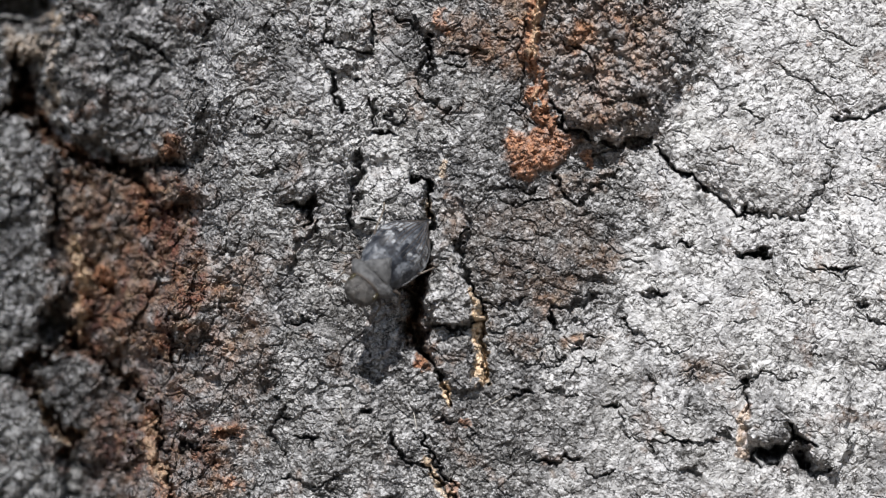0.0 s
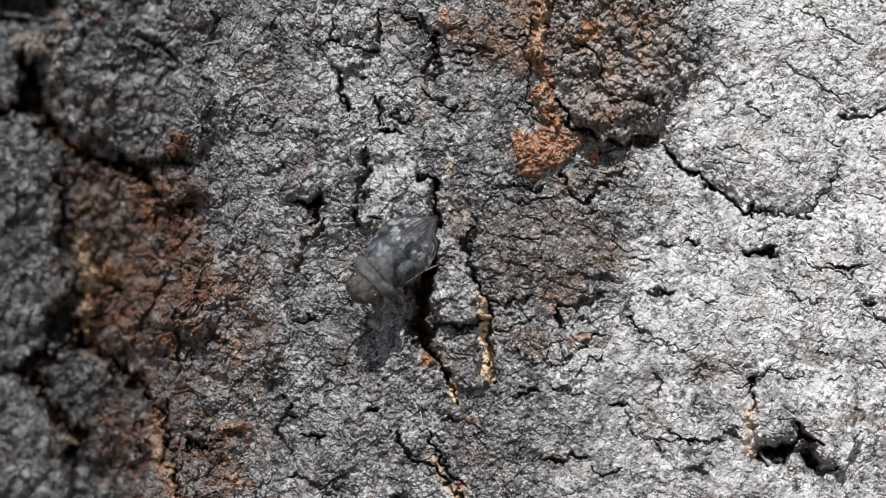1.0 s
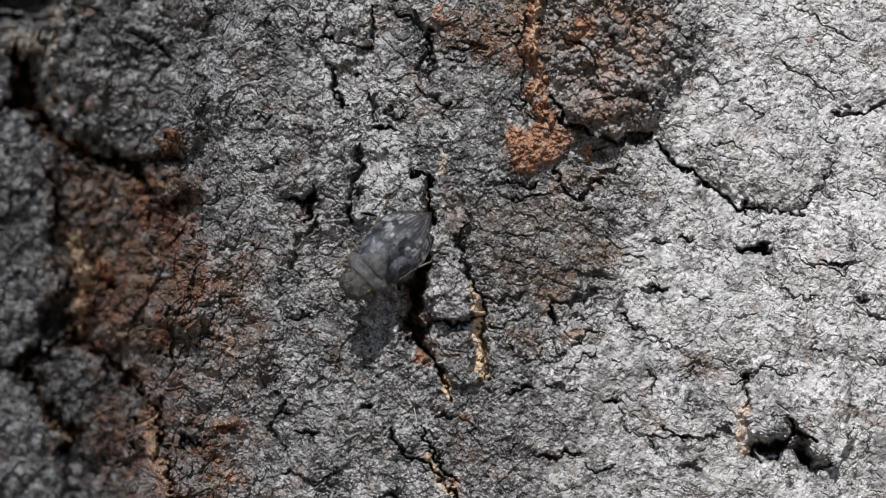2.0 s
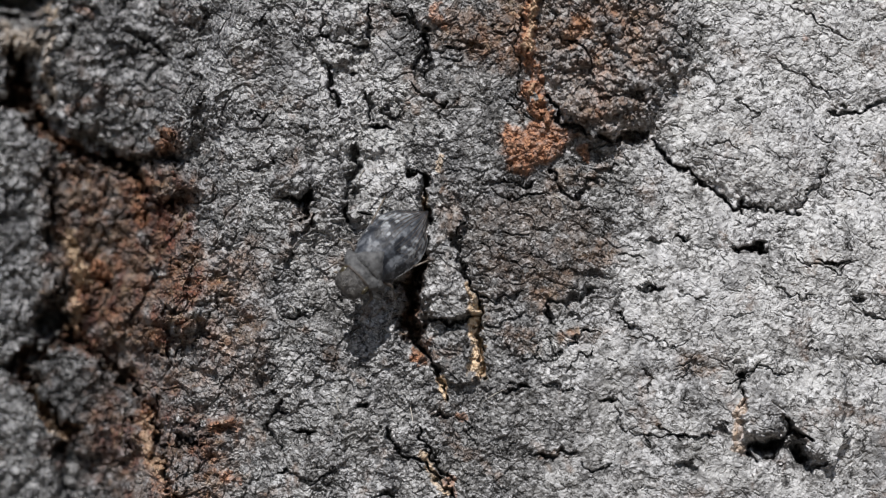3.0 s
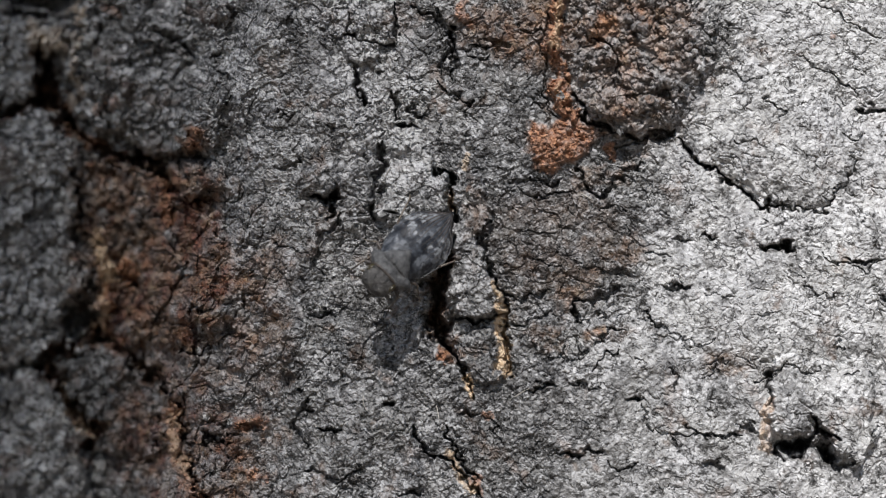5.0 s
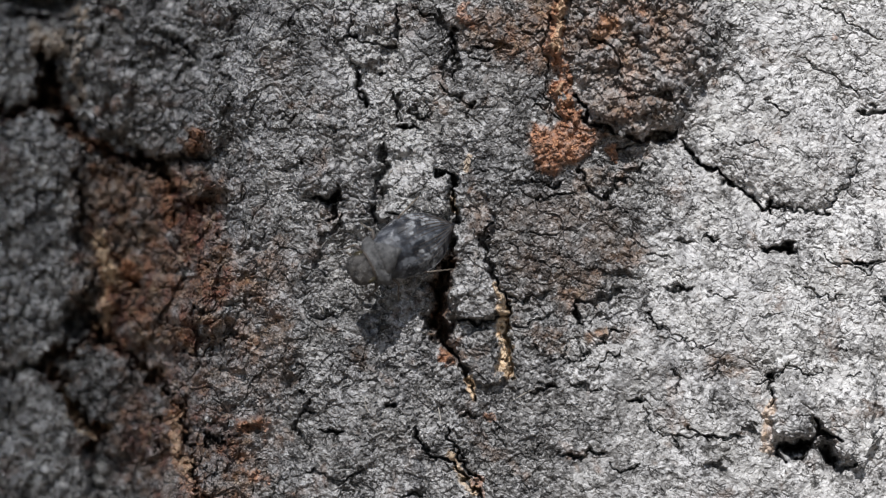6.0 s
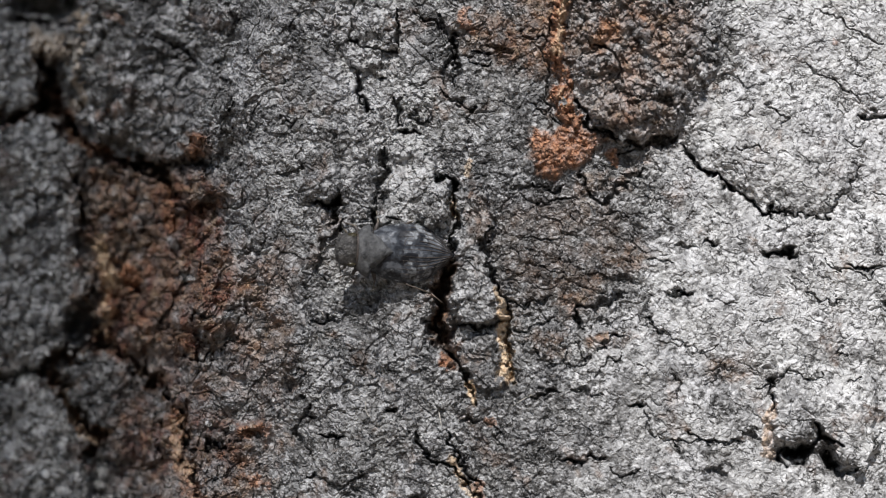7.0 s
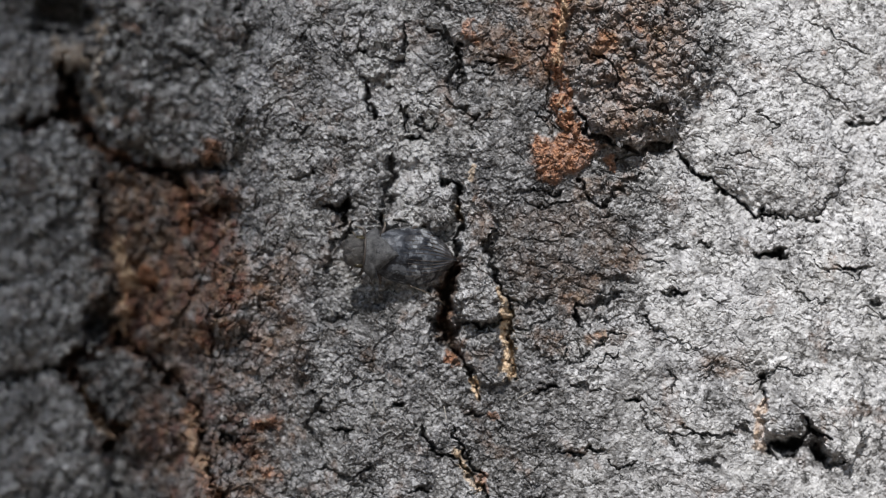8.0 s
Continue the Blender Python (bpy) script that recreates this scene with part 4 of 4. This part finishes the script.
def wing_point(s, t, side, lift=0.0):
    x = 3.2 - 10.7 * s
    w = wing_half(s)
    ridge = 1.75 - 0.9 * s - 0.6 * s * s
    drop = 2.5 * t ** 2.2 * (1 - 0.45 * s)
    fold = (0.12 * math.sin(9 * t + 4 * s) + 0.07 * math.sin(21 * s + 7 * t)) * math.sin(math.pi * t)
    return Vector((x - 0.5 * t * (1 - s), side * (w * t - 0.12 * (1 - t)), ridge - drop + fold + lift + (0.02 if side > 0 else 0)))


def forewing(side):
    bm = bmesh.new()
    ns, nt = 80, 34
    grid = [[bm.verts.new(wing_point(i / ns, j / nt, side) * MM) for j in range(nt + 1)] for i in range(ns + 1)]
    for i in range(ns):
        for j in range(nt):
            q = (grid[i][j], grid[i + 1][j], grid[i + 1][j + 1], grid[i][j + 1])
            bm.faces.new(q if side < 0 else q[::-1])
    bm.normal_update()
    shell = bmesh.ops.solidify(bm, geom=bm.faces[:], thickness=0.12 * MM)
    return bm


def wing_material():
    m, N, L, P = nodes_of("forewing")
    fine, big = tex_noise(N, L, 2600, 4, 0.6), tex_noise(N, L, 750, 4, 0.6)
    c = blend(N, L, span(N, L, big, 0.42, 0.58), (0.008, 0.010, 0.015), (0.062, 0.069, 0.082))
    c = blend(N, L, span(N, L, fine, 0.45, 0.7, 0, 0.6), c, (0.02, 0.021, 0.024))
    mottle = tex_noise(N, L, 900, 3, 0.55)
    c = blend(N, L, span(N, L, mottle, 0.54, 0.60, 0.0, 0.55), c, (0.18, 0.192, 0.21))
    c = blend(N, L, attr(N, "pale"), c, blend(N, L, span(N, L, fine, 0.35, 0.65), (0.44, 0.46, 0.48), (0.18, 0.19, 0.20)))
    L.new(c, P.inputs["Base Color"])
    P.inputs["Roughness"].default_value = 0.5
    P.inputs["Specular IOR Level"].default_value = 0.35
    relief(N, L, P, big, 0.6, 0.00035)
    return m


def build_planthopper():
    bug = new("planthopper")
    tagged(bug, "mottled slate-grey planthopper with pale-spotted folded wings on bark", "insect")
    horn = plain_material("brown_shell", (0.014, 0.013, 0.013), (0.082, 0.077, 0.071), 1100, 0.4, 0.9, 0.0005, spec=0.45)
    collar = plain_material("grey_shell", (0.135, 0.136, 0.138), (0.040, 0.041, 0.043), 1200, 0.75, 0.9, 0.0005, spec=0.25)
    under = plain_material("dark_shell", (0.035, 0.03, 0.028), (0.07, 0.055, 0.045), 900, 0.5, 0.2)
    eye_m = plain_material("eye", (0.05, 0.041, 0.018), (0.025, 0.021, 0.013), 2500, 0.25)
    leg_m = plain_material("leg_shell", (0.20, 0.17, 0.13), (0.06, 0.05, 0.045), 1300, 0.45)
    wing_m = wing_material()
    part("abdomen", lathe([(2.5, 1.2, 0.5, 0.9, -0.3), (1.5, 2.2, 0.8, 1.5, -0.3), (-1, 2.3, 0.6, 1.5, -0.3), (-3.5, 1.6, 0.4, 1.0, -0.4), (-5.2, 0.5, 0.2, 0.3, -0.5)]), under, bug, "dark brown abdomen")
    part("thorax", lathe([(4.6, 1.4, 0.6, 1.0, -0.3), (3.6, 2.0, 0.9, 1.5, -0.3), (1.6, 2.1, 0.9, 1.5, -0.3)]), under, bug, "dark brown thorax")
    part("head", lathe([(7.45, 0.8, 0.3, 0.4, 0.1), (7.3, 1.4, 0.7, 0.8, 0.1), (6.8, 1.85, 1.05, 1.1, 0.12), (5.9, 2.1, 1.25, 1.2, 0.15),
                        (5.1, 2.12, 1.3, 1.1, 0.15), (4.75, 1.8, 1.0, 0.8, 0.1)], 36, 1, 0.24), horn, bug, "grey-brown mottled blunt head")
    for side in (1, -1):
        part("eye", ball((5.45, side * 1.72, 0.25), (0.8, 0.42, 0.85)), eye_m, bug, "glossy brown compound eye")
        part("antenna", tube([(5.9, side * 1.7, -0.5), (6.2, side * 2.3, -0.5), (6.7, side * 2.7, -0.3)], (0.16, 0.14, 0.03), 6), leg_m, bug)
    part("head_band", lathe([(5.02, 2.1, 1.30, 1.15, 0.15), (4.9, 2.25, 1.42, 1.15, 0.15), (4.78, 2.2, 1.36, 1.1, 0.15)], 32), under, bug, "dark seam behind the head")
    part("pronotum", lathe([(5.0, 2.05, 1.1, 0.7, 0.15), (4.7, 2.4, 1.38, 0.7, 0.1), (4.1, 2.95, 1.4, 0.6, 0.0), (3.4, 3.3, 1.4, 0.5, -0.1), (3.05, 2.9, 1.2, 0.4, -0.05)], 32, 3, 0.22),
         collar, bug, "pale grey collar plate")
    part("mesonotum", lathe([(3.5, 2.4, 1.5, 0.3, 0.15), (2.9, 2.2, 1.75, 0.3, 0.15), (1.9, 1.6, 1.85, 0.3, 0.1), (0.9, 0.7, 1.72, 0.2, 0.05), (0.5, 0.2, 1.6, 0.1, 0.0)], 32, 5, 0.22), collar, bug, "grey shield between the wings")
    spots = ((0.24, 0.62, 0.022), (0.33, 0.95, 0.03), (0.45, 0.34, 0.028), (0.50, 0.62, 0.055), (0.56, 0.90, 0.05), (0.63, 0.45, 0.035),
             (0.68, 0.75, 0.055), (0.80, 0.62, 0.045), (0.90, 0.6, 0.03))
    for side in (1, -1):
        w = part("forewing", forewing(side), wing_m, bug, "slate-grey wing with whitish spots")
        co = np.array([v.co for v in w.data.vertices]) / MM
        sv = (3.2 - co[:, 0]) / 10.7
        tv = np.abs(co[:, 1]) / np.array([wing_half(a) for a in sv])
        pale = np.zeros(len(co))
        wob = np.array([noise.noise(Vector(p) * 2.3) + 0.6 * noise.noise(Vector(p) * 5.1) for p in co])
        for a, b, r in spots:
            da, db = sv - a - (0.015 if side > 0 else 0), (tv - b) * 0.35
            pale = np.maximum(pale, 1 - smooth(0.5, 1.1, np.hypot(da, db) / r + 0.9 * wob))
        put_field(w.data, "pale", 0.72 * pale)
        for k, (a, b) in enumerate(((0.10, 0.20), (0.24, 0.34), (0.38, 0.48), (0.52, 0.62), (0.68, 0.75), (0.84, 0.88))):
            line = [wing_point(q, a + (b - a) * q, side, 0.02) for q in (0.30 + 0.05 * (k % 3), 0.45, 0.58, 0.68, 0.78, 0.86, 0.92, 0.98)]
            part("vein", tube(line, (0.015, 0.035, 0.045, 0.055, 0.06, 0.06, 0.05, 0.03), 6), under, w, "dark raised vein")
        for q in (0.40, 0.53, 0.66):
            line = [wing_point(q + 0.03 * math.sin(9 * t + 5 * q), t, side, 0.015) for t in (0.25, 0.4, 0.55, 0.7, 0.85, 0.97)]
            part("vein", tube(line, (0.015, 0.03, 0.03, 0.03, 0.03, 0.015), 5), under, w, "dark raised vein")
        rim = [wing_point(q, 0.985, side, 0.03) for q in (0.05, 0.15, 0.27, 0.4, 0.52, 0.64, 0.75, 0.85, 0.93, 0.99)]
        part("wing_edge", tube(rim, (0.05, 0.09, 0.10, 0.10, 0.09, 0.08, 0.07, 0.06, 0.05, 0.03), 6), collar, w, "pale grey front edge")
    for side in (1, -1):
        for hip, knee, ankle, foot in (((4.0, 1.3, -1.2), (5.0, 3.0, -0.9), (5.6, 3.3, -4.2), (6.3, 3.7, -4.9)),
                                       ((2.6, 1.5, -1.3), (2.2, 3.6, -0.7), (1.8, 4.5, -3.6), (2.0, 5.3, -4.1)),
                                       ((1.0, 1.5, -1.4), (-1.7, 3.8, -0.6), (-5.2, 4.9, -1.7), (-6.8, 6.0, -1.9))):
            h, k, a, f = [Vector((p[0], side * p[1], p[2])) for p in (hip, knee, ankle, foot)]
            leg = part("leg", tube([h, h.lerp(k, 0.5), k], (0.26, 0.30, 0.18)), under, bug)
            part("tibia", tube([k, k.lerp(a, 0.5), a], (0.13, 0.10, 0.11)), leg_m, leg, "brown banded shin")
            part("tarsus", tube([a, a.lerp(f, 0.5), f], (0.10, 0.085, 0.07), 6), leg_m, leg)
    return bug


def stand(head_u, head_v, tail_u, tail_v, tail_h=34.0):
    """The planthopper's pose from the places of its head and wing tips over the bark plan."""
    long = 13.0
    flat = Vector((head_u - tail_u, 0, -(head_v - tail_v))) * UNIT / MM
    pitch = math.acos(min(0.985, flat.length / long))
    ahead, out = flat.normalized(), Vector((0, -1, 0))
    x = ahead * math.cos(pitch) + out * math.sin(pitch)
    z = out * math.cos(pitch) - ahead * math.sin(pitch)
    y = z.cross(x)
    m = Matrix((x, y, z)).transposed().to_4x4()
    m.translation = Vector(place_of(tail_u, tail_v, tail_h)) + x * 7.4 * MM
    return m


# ---- an unseen tree, added so that its swaying bough shades part of the bark ----
def leaves(count, box, size, seed):
    """A mass of single pointed leaves within a box (low corner, high corner), in metres."""
    rng = np.random.default_rng(seed)
    bm = bmesh.new()
    lo, hi = np.array(box[0]), np.array(box[1])
    for p in rng.uniform(lo, hi, (count, 3)):
        turn = Euler(rng.uniform(-0.9, 0.9, 3) + np.array((0.8, 0, rng.uniform(0, 6.28)))).to_matrix()
        k = size * rng.uniform(0.8, 1.15)
        rim = [bm.verts.new(Vector(p) + turn @ Vector(q) * k) for q in ((0, -0.6, 0), (0.33, -0.1, 0.05), (0.22, 0.3, 0.02), (0, 0.6, -0.05), (-0.22, 0.3, 0.02), (-0.33, -0.1, 0.05))]
        bm.faces.new(rim)
    return bm


def build_tree():
    tree = new("shade_tree")
    tree.location = (-3.2, -12.2, 0)
    tagged(tree, "unseen tall leafy tree added to shade the bark", "tree")
    wood = plain_material("tree_bark", (0.16, 0.13, 0.10), (0.07, 0.06, 0.05), 14, 0.9, 0.6, 0.02)
    leaf = plain_material("leaf", (0.05, 0.10, 0.03), (0.08, 0.13, 0.04), 5, 0.5)
    k = 1000
    part("trunk", tube([(0, 0, -0.1 * k), (0.1 * k, 0, 4 * k), (0, 0.1 * k, 9 * k), (0.05 * k, 0, 15 * k)], (220, 170, 120, 30), 14), wood, tree)
    part("limb", tube([(0.05 * k, 0.05 * k, 11.6 * k), (0.6 * k, 0.4 * k, 12.8 * k), (1.2 * k, 0.7 * k, 13.6 * k)], (70, 45, 20), 10), wood, tree)
    part("limb", tube([(0, 0, 10.6 * k), (-0.9 * k, -0.3 * k, 11.8 * k), (-1.6 * k, -0.5 * k, 12.9 * k)], (80, 50, 20), 10), wood, tree)
    part("crown", leaves(2600, ((-2.2, -1.6, 10.8), (0.75, 1.2, 15.6)), 0.16, 5), leaf, tree, "dense green leaves")
    bough = part("bough", leaves(1500, ((-0.9, -0.25, -0.6), (-0.03, 0.25, 0.6)), 0.10, 6), leaf, tree, "swaying leafy bough added to shade the bark")
    return bough


bough = build_tree()

# ---- a small insect that flits past the bark's corner ----
def build_flier():
    fly = new("flying_insect")
    tagged(fly, "small grey insect in flight before the bark", "insect")
    body_m = plain_material("flier_shell", (0.16, 0.17, 0.16), (0.30, 0.32, 0.30), 900, 0.5)
    vane = plain_material("flier_wing", (0.42, 0.46, 0.44), (0.55, 0.58, 0.56), 700, 0.3)
    part("body", lathe([(3.4, 0.3, 0.3, 0.3, 0), (2.4, 1.0, 0.9, 0.9, 0), (0.5, 1.2, 1.2, 1.2, 0), (-2.2, 0.9, 0.8, 0.8, 0), (-4.0, 0.2, 0.2, 0.2, 0)]), body_m, fly)
    part("head", ball((3.7, 0, 0), (0.8, 1.0, 0.8)), body_m, fly)
    for side in (1, -1):
        bm = bmesh.new()
        rim = [(1.2, 0.6), (1.8, 3.0), (1.0, 5.6), (-0.8, 6.2), (-1.9, 4.2), (-1.2, 1.6), (0.0, 0.6)]
        f = bm.faces.new([bm.verts.new(Vector((x, side * y, 0.9 + 0.12 * y)) * MM) for x, y in rim])
        bmesh.ops.solidify(bm, geom=[f], thickness=0.1 * MM)
        part("wing", bm, vane, fly, "pale grey wing")
    return fly


hopper = build_planthopper()
flier = build_flier()


def motions():
    rows = [
        (0.0, stand(648, 500, 760, 381)), (0.5, stand(641, 499, 762, 378)), (1.5, stand(638, 498, 764, 376)), (3.5, stand(637, 497, 765, 376)),
        (4.5, stand(637, 499, 764, 379)), (5.5, stand(640, 490, 764, 384)), (5.8, stand(637, 487, 764, 386)), (5.9, stand(619, 487, 764, 393)), (6.0, stand(607, 474, 763, 397)),
        (6.1, stand(601, 464, 764, 401)), (6.2, stand(597, 459, 763, 411, 22)), (6.3, stand(584, 443, 759, 430, 13)), (6.4, stand(580, 440, 760, 438, 9)),
        (6.6, stand(580, 435, 761, 443, 9)), (7.0, stand(581, 434, 761, 444, 9)), (8.0, stand(578, 435, 758, 450, 9)),
    ]
    walk(hopper, rows)
    # the bough's edge shades the bark up to this place of the plan
    sway = ((0.0, -100), (0.5, 160), (1.0, 290), (1.5, 420), (2.2, 250), (3.0, -380), (3.4, -950), (3.6, -1000), (4.0, -60), (4.5, 540), (5.2, 560), (6.0, 470),
            (6.5, 470), (7.0, 380), (7.5, 0), (7.7, 420), (8.0, 540))
    far, way = 17.0, Vector((math.sin(az) * math.cos(el), math.cos(az) * math.cos(el), math.sin(el)))
    mid = Vector((0, 0, EYE_Z)) + way * far - Vector((-3.2, -12.2, 0))
    walk(bough, [(t, Matrix.Translation(mid + Vector(((e - 784) * UNIT, 0, 0)))) for t, e in sway])
    walk(flier, [
        (0.0, pose(-0.50, -0.095, 1.50, 20, -10, 200)), (3.0, pose(-0.40, -0.085, 1.42, 20, -10, 190)), (3.4, pose(-0.17, -0.065, 1.335, 25, -15, 180)),
        (3.5, pose(-0.078, -0.060, 1.324, 30, -20, 170)), (3.6, pose(-0.0380, -0.0575, 1.3172, 30, -20, 150)), (3.7, pose(-0.078, -0.060, 1.326, 30, -25, 120)),
        (4.2, pose(-0.30, -0.08, 1.39, 20, -20, 100)), (8.0, pose(-0.75, -0.125, 1.62, 20, -10, 100)),
    ])


motions()
